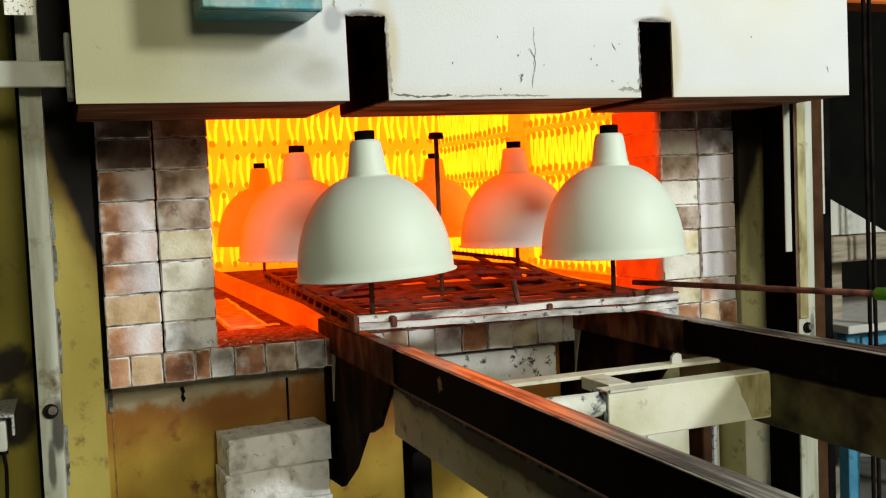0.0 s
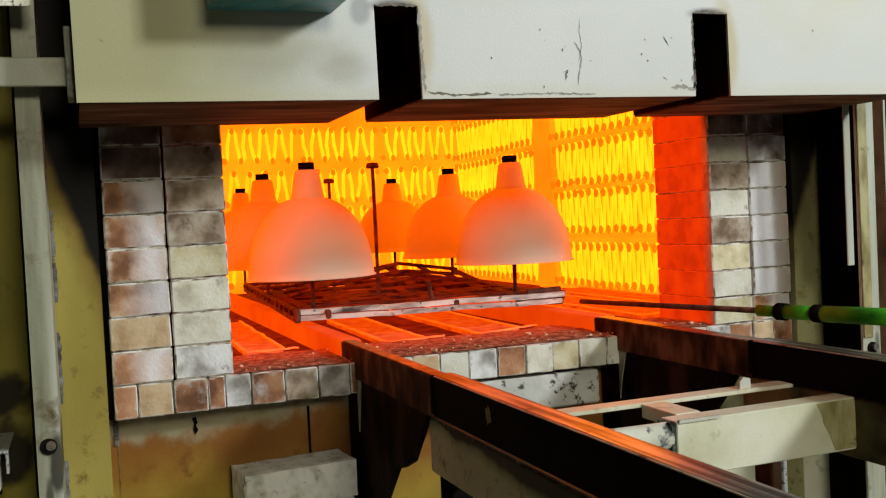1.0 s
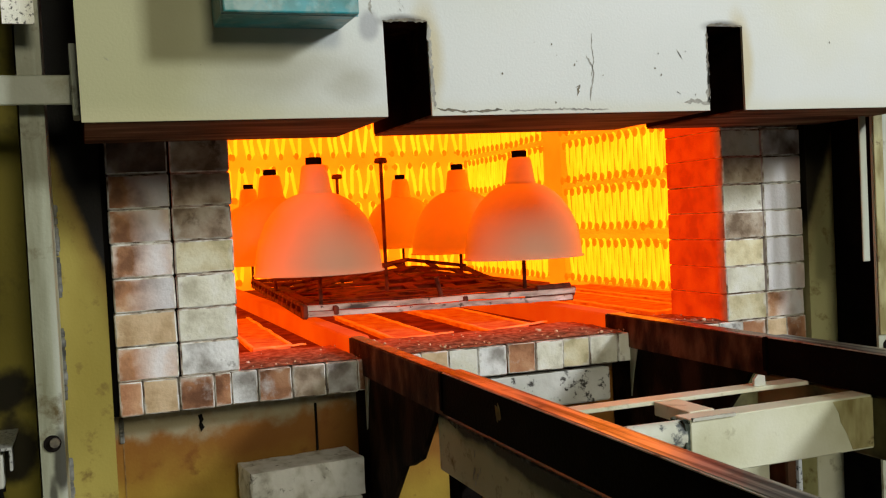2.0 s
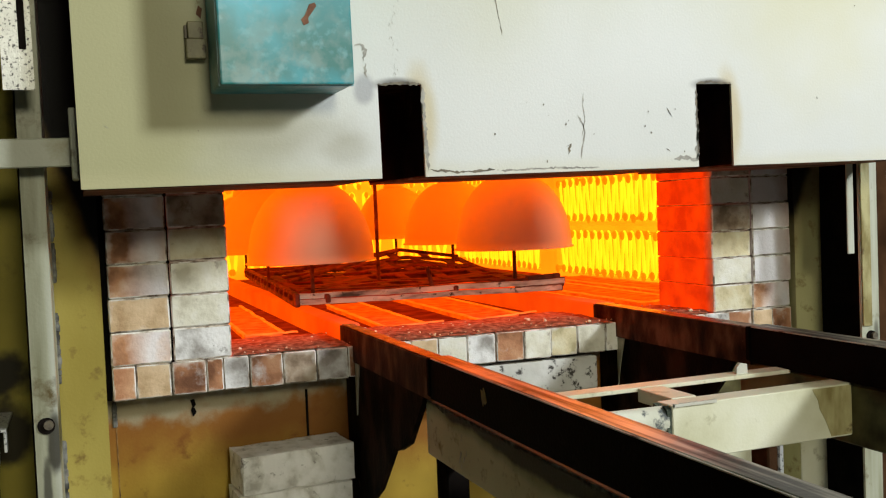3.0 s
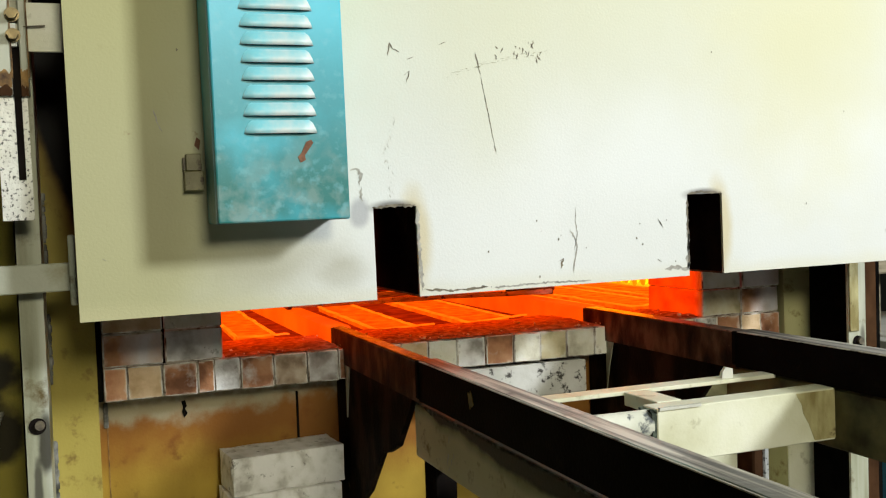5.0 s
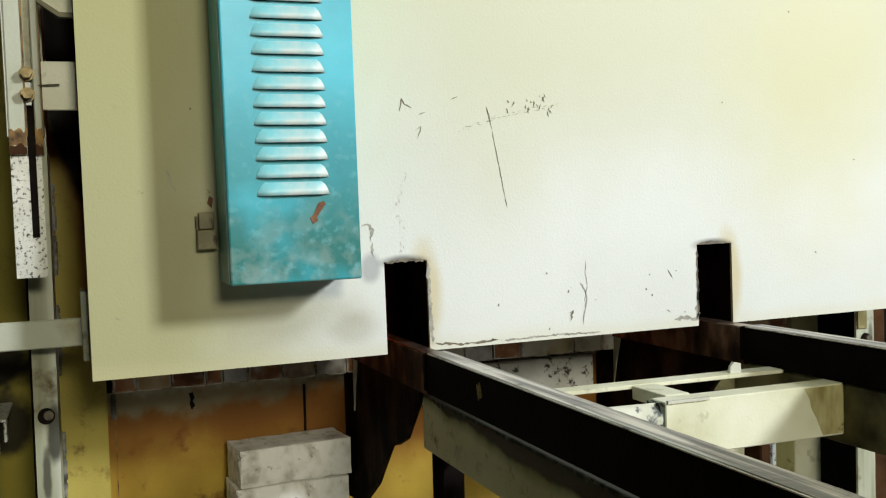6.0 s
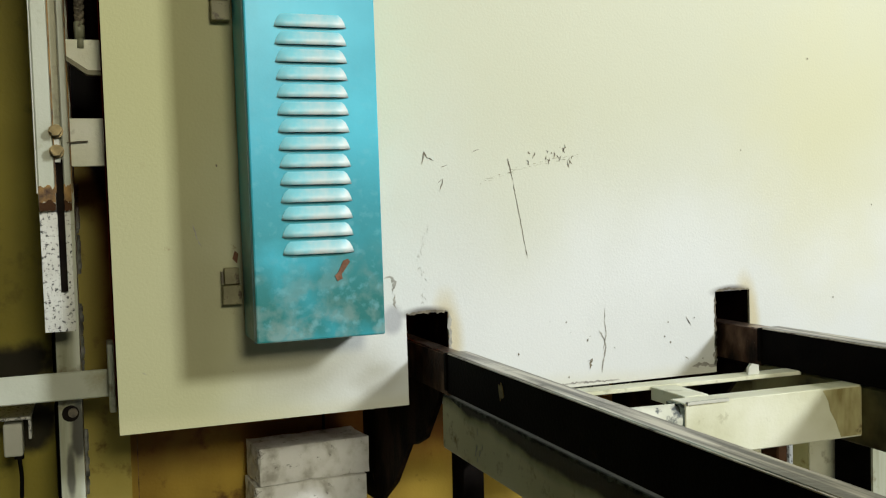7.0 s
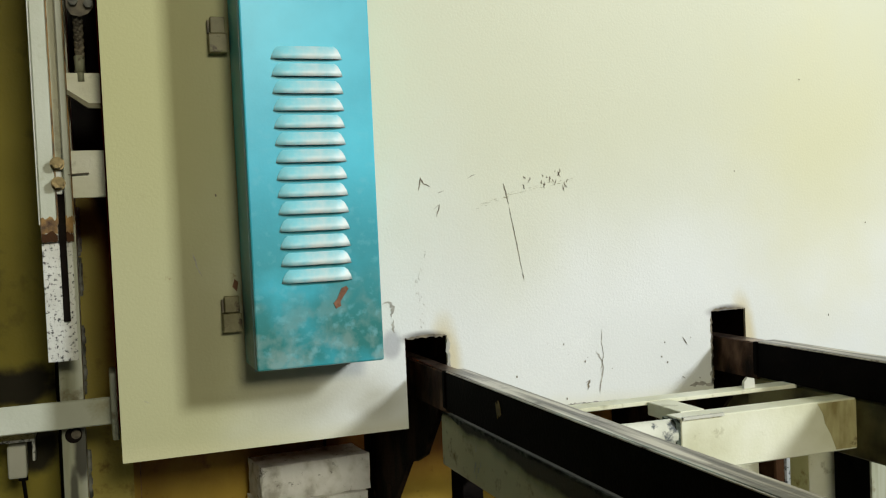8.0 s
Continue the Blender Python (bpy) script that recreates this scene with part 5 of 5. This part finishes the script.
def shade(parent, x, y, dz):
    """A bell-shaped lampshade blank hung over a stand rod, in the rack's space (z is height in the world)."""
    s = empty("lampshade")
    R = 0.162
    prof = [(R + 0.003, 0.0), (R + 0.0045, 0.0015), (R + 0.003, 0.0035), (R - 0.0015, 0.005)]
    for k in range(1, 17):
        a = k / 16 * radians(78)
        prof.append(((R - 0.002) * (math.cos(a) ** 0.86), 0.005 + 0.198 * math.sin(a) / math.sin(radians(78))))
    prof += [(0.0435, 0.206), (0.0405, 0.212), (0.039, 0.222), (0.0355, 0.246), (0.0315, 0.268), (0.0285, 0.2735), (0.023, 0.275)]
    inner = [(r - 0.002, z - 0.0012) for r, z in reversed(prof[3:])]
    bm = bmesh.new()
    rings = lathe(bm, prof + inner + [(R - 0.001, 0.0008)])
    ob = part("shell", bm, M_ENAMEL, s, "matt pale green-white powdered shell", True)
    bm = bmesh.new()
    lathe(bm, [(0.0, 0.2755), (0.019, 0.2755), (0.0205, 0.276), (0.0205, 0.292), (0.019, 0.2935), (0.0, 0.2935)], 24)
    part("collar", bm, M_SOOTSHADE, s, "black steel collar on top", True)
    return s


def rack():
    r = empty("loading_rack", pose(0, RACK_Y, 0))
    # frame: side bars, cross bars, diagonal lattice of thin strips
    zt = 1.03
    W0, W1, L = 0.468, 1.15, 1.42
    for x in (W0, W1):
        bm = bmesh.new()
        block(bm, x - 0.008, x + 0.008, 0.0, L, 1.0045, 1.019, 0.003)
        part("side_bar", bm, M_RACK, r, "scaled dark side bar")
        for k in range(15):
            bm = bmesh.new()
            y = 0.0 + k * 0.1
            block(bm, x - 0.01, x + 0.01, y - 0.012, y + 0.012, 1.0192, 1.0325, 0.002)
            part("spacer", bm, M_RACK, r)
        part("upper_bar", box(x - 0.007, x + 0.007, 0.0, L, 1.0326, 1.041, 0.002), M_RACK, r)
    for k in range(8):
        y = 0.04 + k * 0.19
        bm = bmesh.new()
        sag = 0.004 * (k % 3)
        block(bm, W0, W1, y - 0.008, y + 0.008, zt - 0.008 + sag, zt + 0.006 + sag, 0.002)
        part("cross_bar", bm, M_RACK, r)
    # slotted sheet on the bars, its back edge bent up to a peak
    def lift(x, y):
        return 0.062 * max(0.0, 1 - abs(x - 0.93) / 0.44) * max(0.0, (y - 0.3) / 0.46) ** 1.3 + 0.005 * noise.noise((x * 6, y * 5, 2))

    bm = bmesh.new()
    nx, ny = 23, 18
    xs = [W0 + 0.012 + (W1 - W0 - 0.024) * i / nx for i in range(nx + 1)]
    ys = [0.03 + 0.73 * k / ny for k in range(ny + 1)]
    grid = [[bm.verts.new((x + 0.003 * noise.noise((x * 40, y * 40, 1)), y, zt + 0.012 + lift(x, y))) for x in xs] for y in ys]
    for k in range(ny):
        for i in range(nx):
            row = k // 3
            if k % 3 != 0 and (i + 2 * (row % 2)) % 4 in (1, 2, 3) and 0 < i < nx - 1 and noise.noise((i // 4 * 3.1, row * 2.7, 5)) > -0.3:
                continue
            bm.faces.new((grid[k][i], grid[k][i + 1], grid[k + 1][i + 1], grid[k + 1][i]))
    bmesh.ops.delete(bm, geom=[v for v in bm.verts if not v.link_faces], context="VERTS")
    bmesh.ops.solidify(bm, geom=bm.faces[:], thickness=0.004)
    part("slotted_sheet", bm, M_MESH, r, "steel sheet with dull red emission and long slots")
    # raised wire mesh, bent up at the back
    for a, b in (((0.5, 0.76, 1.045), (0.93, 0.765, 1.108)), ((0.93, 0.765, 1.108), (1.14, 0.755, 1.075)), ((0.5, 0.4, 1.045), (0.93, 0.765, 1.106))):
        bm = bmesh.new()
        rod(bm, a, b, 0.006, 8)
        part("bent_rod", bm, M_RACK, r)
    # front bar: two thin bars lashed together
    fb = [((0.452, -0.045, 1.036), (1.175, -0.075, 1.035), 0.013), ((0.455, -0.06, 1.022), (1.16, -0.09, 1.019), 0.012), ((0.47, -0.03, 1.016), (1.15, -0.05, 1.014), 0.008)]
    for a, b, w in fb:
        bm = bmesh.new()
        n = 24
        pts = [Vector(a).lerp(Vector(b), k / n) + Vector((0, 0.002 * noise.noise((k, w * 90, 1)), 0.0025 * noise.noise((k * 0.7, w * 50, 4)))) for k in range(n + 1)]
        sweep(bm, pts, w, w * 1.1, (0, 1, 0))
        part("front_bar", bm, M_BAR, r, "worn grey steel bar with flaking scale")
    for x, h in ((0.458, 0.017), (0.535, 0.011), (0.872, 0.012)):
        bm = bmesh.new()
        block(bm, x - 0.006, x + 0.007, -0.075, -0.03, 1.029 - h, 1.029 + h, 0.003)
        part("clamp", bm, M_RACK, r, "scaled weld clamp")
    for k in range(4):
        bm = bmesh.new()
        rod(bm, (1.04 + 0.01 * k, -0.062 - 0.008 * (k % 2), 1.02 + 0.009 * k), (1.172 + 0.006 * (k % 3), -0.07 + 0.006 * k, 1.016 + 0.011 * k), 0.0075, 7)
        part("bundled_rod", bm, M_RACK, r, "dark rod lashed to the bar end")
    turn = Matrix.Translation((0.49, 0, 0)) @ pose(0, 0, 0, 0, 0, -4) @ Matrix.Translation((-0.49, 0, 0))
    for ob in r.children:
        ob.data.transform(turn)
    bm = bmesh.new()
    rod(bm, (0.82, -0.05, 1.03), (0.806, -0.05, 1.092), 0.0065, 8)
    part("stub", bm, M_RACK, r, "short upright stub rod")
    return r


SHADES = [(0.51, 0.002, 0.0), (0.508, 0.611, 0.008), (0.6, 1.62, 0.007), (1.083, 0.003, 0.005), (1.13, 0.595, 0.007), (1.162, 1.315, 0.013)]
POSTS = [(0.765, 0.26, 1.427), (0.775, 0.817, 1.412)]


def load():
    r = rack()
    stands = []
    for x, y, dz in SHADES:
        bm = bmesh.new()
        rod(bm, (x, y, 1.02), (x, y, 1.396 + dz), 0.0055, 10)
        part("stand_rod", bm, M_RACK, r, "thin upright stand rod")
    for x, y, z in POSTS:
        bm = bmesh.new()
        rod(bm, (x, y, 1.02), (x, y, z - 0.012), 0.0055, 10)
        part("stand_rod", bm, M_RACK, r, "empty upright stand rod")
        bm = bmesh.new()
        lathe(bm, [(0.0, z - 0.017), (0.017, z - 0.017), (0.019, z - 0.013), (0.016, z - 0.002), (0.0, z)], 20)
        bmesh.ops.translate(bm, verts=bm.verts[:], vec=(x, y, 0))
        part("stand_cap", bm, M_RACK, r, "flat dark cap", True)
    tagged(r, "scaled dark steel lattice rack carrying lampshades", "rack")
    first = shade(r, 0, 0, 0)
    shades = []
    for k, (x, y, dz) in enumerate(SHADES):
        m = pose(x, RACK_Y + y, 1.12 + dz, 0, 0, 37 * k)
        if k:
            s = copy_thing(first, m)
        else:
            s = first
            s.matrix_basis = m
        tagged(s, "bell-shaped enamel lampshade blank on a rack stand", "lampshade", group="lampshades on the rack")
        shades.append(s)
    return r, shades


def poker():
    """Origin at the tip; the rod runs towards -y."""
    p = empty("push_pole")
    bm = bmesh.new()
    rod(bm, (0, 0, 0), (0, -0.62, 0), 0.006, 10)
    part("rod", bm, M_RACK, p, "long dark steel rod", True)
    bm = bmesh.new()
    for a, b, r in ((-0.6, -0.66, 0.011), (-0.66, -0.74, 0.0135), (-0.755, -0.92, 0.015)):
        rod(bm, (0, a, 0), (0, b, 0), r, 16)
    part("handle", bm, M_GREEN, p, "green sleeved handle", True)
    bm = bmesh.new()
    rod(bm, (0, -0.935, 0), (0, -1.5, 0), 0.0155, 16)
    part("grip", bm, M_GRIP, p, "dirty dark green grip", True)
    for y in (-0.66, -0.748, -0.928):
        bm = bmesh.new()
        rod(bm, (0, y + 0.01, 0), (0, y - 0.01, 0), 0.0165, 16)
        part("ring", bm, M_SOOTSHADE, p, "black tape ring", True)
    tagged(p, "long steel push pole with a green handle", "push pole")
    return p


# ---- things about the furnace ----
def brick_stack():
    rnd = random.Random(21)
    first = None
    for k in range(10):
        z = k * 0.0773
        if first is None:
            bm = box(-0.117, 0.117, -0.057, 0.057, 0, 0.0765)
            bmesh.ops.subdivide_edges(bm, edges=bm.edges[:], cuts=9, use_grid_fill=True)
            for v in bm.verts:
                c = v.co
                # worn corners and edges, pits and knocked-off flakes
                near = sorted((0.117 - abs(c.x), 0.057 - abs(c.y), 0.0385 - abs(c.z - 0.0385)))
                wear = max(0.0, 1 - near[1] / 0.012) * (0.35 + max(0.0, noise.noise(c * 26 + Vector((3, 1, 7)))))
                inward = Vector((-c.x * 0.5, -c.y, 0.0385 - c.z)).normalized()
                v.co = c + inward * (0.007 * wear + 0.0016 * max(0.0, noise.noise(c * 55)))
            first = link("refractory_brick", bm, M_STACK)
            b = first
        else:
            b = new("refractory_brick", first.data)
        b.matrix_basis = pose(0.336 + rnd.uniform(-0.004, 0.004), 0.02, z, 0, 0, 4 + rnd.uniform(-2, 2))
        tagged(b, "chipped white insulating brick in a stack by the casing", "brick", group="brick stack")


def limit_switch():
    s = empty("limit_switch")
    part("body", box(-0.223, -0.192, -0.14, -0.1, 0.828, 0.886, 0.004, 2), M_PALE, s, "white plastic switch body")
    part("lever", box(-0.182, -0.177, -0.145, -0.12, 0.858, 0.893, 0.001), M_GALV, s, "steel lever bracket")
    bm = bmesh.new()
    rod(bm, (-0.2, -0.12, 0.829), (-0.2, -0.12, 0.82), 0.008, 10)
    pts = [(-0.2, -0.12, 0.822), (-0.197, -0.122, 0.79), (-0.199, -0.12, 0.74), (-0.205, -0.11, 0.66)]
    for a, b in zip(pts, pts[1:]):
        rod(bm, a, b, 0.0035, 8)
    part("cable", bm, M_SOOTSHADE, s, "black cable")
    part("bracket", box(-0.26, -0.177, -0.15, 0.02, 0.8935, 0.8985, 0.001), M_GALV, s, "galvanised bracket plate")
    tagged(s, "white limit switch on a bracket beside the post", "switch")


def background():
    b = empty("blue_bench")
    for x in (2.46, 3.1):
        part("leg", box(x, x + 0.05, 0.5, 0.55, 0.0, 0.74, 0.003), M_BLUE, b)
    part("rail", box(2.511, 3.099, 0.505, 0.545, 0.68, 0.735, 0.003), M_BLUE, b)
    part("shelf", box(2.511, 3.099, 0.5, 0.9, 0.3, 0.33, 0.003), M_BLUE, b)
    part("top", box(2.42, 3.2, 0.45, 1.1, 0.741, 0.77, 0.003), M_PALE, b, "pale worn bench top")
    tagged(b, "blue steel bench with a pale worn top", "bench")
    tagged(link("timber_beam", box(2.42, 3.6, 0.52, 0.62, 0.985, 1.075, 0.006), M_WOOD), "dusty timber beam behind the furnace", "beam")
    for x in (2.5, 3.5):
        tagged(link("timber_post", box(x, x + 0.07, 0.63, 0.7, 0.0, 1.06, 0.004), M_WOOD), "dusty timber post under the beam", "post")
    bm = bmesh.new()
    plate(bm, [(2.42, 1.08), (2.42, 1.22), (2.56, 1.15), (2.68, 1.09), (2.7, 1.08)], "y", 0.55, 0.57)
    tagged(link("pale_sheet", bm, M_PALE), "torn pale board leaning on the timber beam", "board")
    for x in (2.52, 2.545):
        bm = bmesh.new()
        rod(bm, (x, 0.45, 0.0), (x - 0.03, 0.45, 4.9), 0.007, 8)
        tagged(link("hanging_cable", bm, M_BLACK), "dark vertical steel cable", "cable", group="hanging cables")
    tagged(link("orange_beam", box(2.3, 5.0, 1.5, 1.7, 2.12, 2.45, 0.01), M_ORANGE), "orange painted crane beam overhead in the hall", "beam")
    rnd = random.Random(2)
    for k in range(14):
        x, y = rnd.uniform(2.0, 3.4), rnd.uniform(0.7, 1.8)
        s = rnd.uniform(0.05, 0.13)
        bm = box(-s, s, -s * 0.6, s * 0.6, 0, s * 0.6, 0.01)
        for v in bm.verts:
            v.co += Vector((noise.noise(v.co * 20 + Vector((k, 0, 0))), noise.noise(v.co * 22), 0)) * 0.02
        o = link("rubble_block", bm, M_PALE if k % 3 else M_WOOD)
        o.matrix_basis = pose(x, y, 0, 0, 0, rnd.uniform(0, 180))
        tagged(o, "broken refractory block on the dark floor", "block", group="rubble on the floor")


# ---- bricks of the furnace face ----
LEFT_SEQ = [("smeared", "pale"), ("tan", "white"), ("smeared", "white"), ("smeared", "ochre"), ("smeared", "dun"), ("smeared", "dun"), ("sooty", "dun"), ("sooty", "brown"), ("sooty", "brown")]
RIGHT_SEQ = [("ochre", "smeared"), ("white", "washed"), ("ochre", "washed"), ("dun", "washed"), ("white", "washed"), ("dun", "washed"), ("white", "grey"), ("sooty", "sooty"), ("sooty", "sooty")]
SILL = [0.0, 0.043, 0.109, 0.175, 0.208, 0.26, 0.327, 0.396, 0.462, 0.53, 0.6, 0.662, 0.73, 0.797, 0.864, 0.931, 0.998, 1.07, 1.14, 1.21, 1.28, 1.345, 1.41, 1.48, 1.54, 1.6]


def bricks():
    wall = tagged(link("brick_face", box(0.002, 1.598, 0.009, 0.114, Z0 + 0.001, Z0 + 0.06), M_MORTAR), "refractory brick face round the furnace opening", "brickwork", kind="structure")
    rnd = random.Random(4)
    for nm, x0, x1, y1 in (("a", 0.004, HEAD - 0.004, 0.11), ("b", HEAD + 0.004, OPEN_L - 0.005, 0.229), ("c", OPEN_R + 0.005, OPEN_R + 0.11, 0.229), ("d", OPEN_R + 0.12, FACE_R - 0.004, 0.11)):
        part("mortar_core", box(x0, x1, 0.006, y1, Z0 + COURSE, Z0 + 10 * COURSE), M_MORTAR, wall)
    for x in (HEAD + 0.0003, OPEN_R + 0.115):
        part("joint_core", box(x - 0.0026, x + 0.0026, 0.01, 0.112, Z0 + COURSE, Z0 + 10 * COURSE), M_SOOTSHADE, wall, "black open joint")
    meshes = {}

    def brick(x0, x1, z0, z1, depth, colour, g=0.001, hot=False, round_off=0.0028):
        w, h = round(x1 - x0 - 2 * g, 4), round(z1 - z0 - 2 * g, 4)
        key = (w, h, depth, colour, rnd.randrange(3), hot)
        if key not in meshes:
            bm = box(-w / 2, w / 2, 0, depth, 0, h, round_off, 1)
            bm.normal_update()
            for f in bm.faces:
                f.material_index = 1 if max(abs(c) for c in f.normal) < 0.95 else 0
            for v in bm.verts:
                v.co += Vector((noise.noise(v.co * 45 + Vector((key[4] * 9, 0, 0))), noise.noise(v.co * 41 + Vector((0, key[4] * 5, 3))), noise.noise(v.co * 43))) * 0.0018
            me = bpy.data.meshes.new("brick")
            bm.normal_update()
            bm.to_mesh(me)
            bm.free()
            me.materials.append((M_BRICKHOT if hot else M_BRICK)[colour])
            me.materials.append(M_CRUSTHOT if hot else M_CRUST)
            meshes[key] = me
        ob = new("brick", meshes[key])
        ob.parent = wall
        ob.matrix_basis = pose((x0 + x1) / 2 + rnd.uniform(-0.001, 0.001), rnd.uniform(-0.003, 0.003), z0 + g + rnd.uniform(-0.0005, 0.0005), 0, 0, rnd.uniform(-0.5, 0.5))

    for k in range(9):
        z0, z1 = Z0 + COURSE * (k + 1), Z0 + COURSE * (k + 2)
        a, b = LEFT_SEQ[min(k, 8)]
        brick(0.0, HEAD - 0.001, z0, z1, 0.114, a)
        brick(HEAD + 0.0015, OPEN_L, z0, z1, 0.235, b, hot=True)
        a, b = RIGHT_SEQ[min(k, 8)]
        brick(OPEN_R, OPEN_R + 0.114, z0, z1, 0.235, a, hot=True)
        brick(OPEN_R + 0.116, FACE_R, z0, z1, 0.114, b)
    cols = ["brown", "tan", "brown", "brown", "pale", "brown", "dun", "grey", "brown", "white", "tan", "white", "pale", "brown", "white", "ochre", "white", "white", "grey", "white", "tan", "pale", "brown", "tan", "brown"]
    for k, (x0, x1) in enumerate(zip(SILL, SILL[1:])):
        brick(x0, x1, Z0, Z0 + COURSE, 0.23, cols[k], 0.0007, round_off=0.0022)

chamber()
elements()
slabs()
inner_rails()
outer_rails()
carriage()
casing()
the_door = door()
switch_box(the_door)
door_marks(the_door)
door_gear(the_door)
tagged(the_door, "pale cream steel furnace door with two rail slots", "furnace door")
the_rack, the_shades = load()
the_pole = poker()
brick_stack()
limit_switch()
background()
bricks()


def motions():
    drop = [(0, 0), (1.5, 0), (1.7, -0.012), (2.8, -0.137), (3, -0.163), (3.5, -0.214), (4, -0.267), (4.2, -0.286), (5.3, -0.396), (5.5, -0.418), (6, -0.472), (6.5, -0.519), (6.8, -0.549), (7, -0.561), (7.2, -0.570), (7.5, -0.572), (8, -0.572)]
    walk(the_door, [(t, pose(DOOR[0], DOOR[1], DOOR[2] + z, 0, -0.5, 0)) for t, z in drop])
    push = [(0, -0.226), (0.2, -0.041), (0.5, 0.271), (0.7, 0.42), (0.85, 0.487), (1.0, 0.502), (1.5, 0.503), (8, 0.503)]
    walk(the_rack, [(t, pose(0, y, 0)) for t, y in push])
    for k, (s, (x, y, dz)) in enumerate(zip(the_shades, SHADES)):
        sway = {0: -2.5, 0.2: -1.0} if k == 0 else {}
        walk(s, [(t, pose(x - (0.012 if k == 0 else 0.0) * sway.get(t, 0) / 2.5, p + y, 1.12 + dz, 0, sway.get(t, 0)) @ pose(0, 0, 0, 0, 0, 37 * k)) for t, p in push])
    ways = [(0, (1.10, -0.28, 1.066), (1.2, -0.87, 1.08)), (0.2, (1.105, -0.11, 1.067), (1.2, -0.70, 1.077)), (0.5, (1.13, 0.21, 1.061), (1.17, -0.4, 1.081)), (0.85, (1.13, 0.38, 1.05), (1.18, -0.22, 1.07)), (1.0, (1.12, 0.2, 1.03), (1.18, -0.4, 1.045)), (1.2, (1.2, 0.0, 1.03), (1.35, -0.58, 1.03)), (1.4, (1.45, -0.3, 1.05), (1.75, -0.8, 1.0)), (1.6, (1.9, -0.5, 1.05), (2.3, -1.0, 1.0)), (1.9, (2.4, -0.9, 1.05), (2.8, -1.4, 1.0)), (8, (2.4, -0.9, 1.05), (2.8, -1.4, 1.0))]
    rows = []
    for t, a, b in ways:
        d = Vector(a) - Vector(b)
        rows.append((t, Matrix.Translation(a) @ d.to_track_quat("Y", "Z").to_matrix().to_4x4()))
    walk(the_pole, rows)


motions()
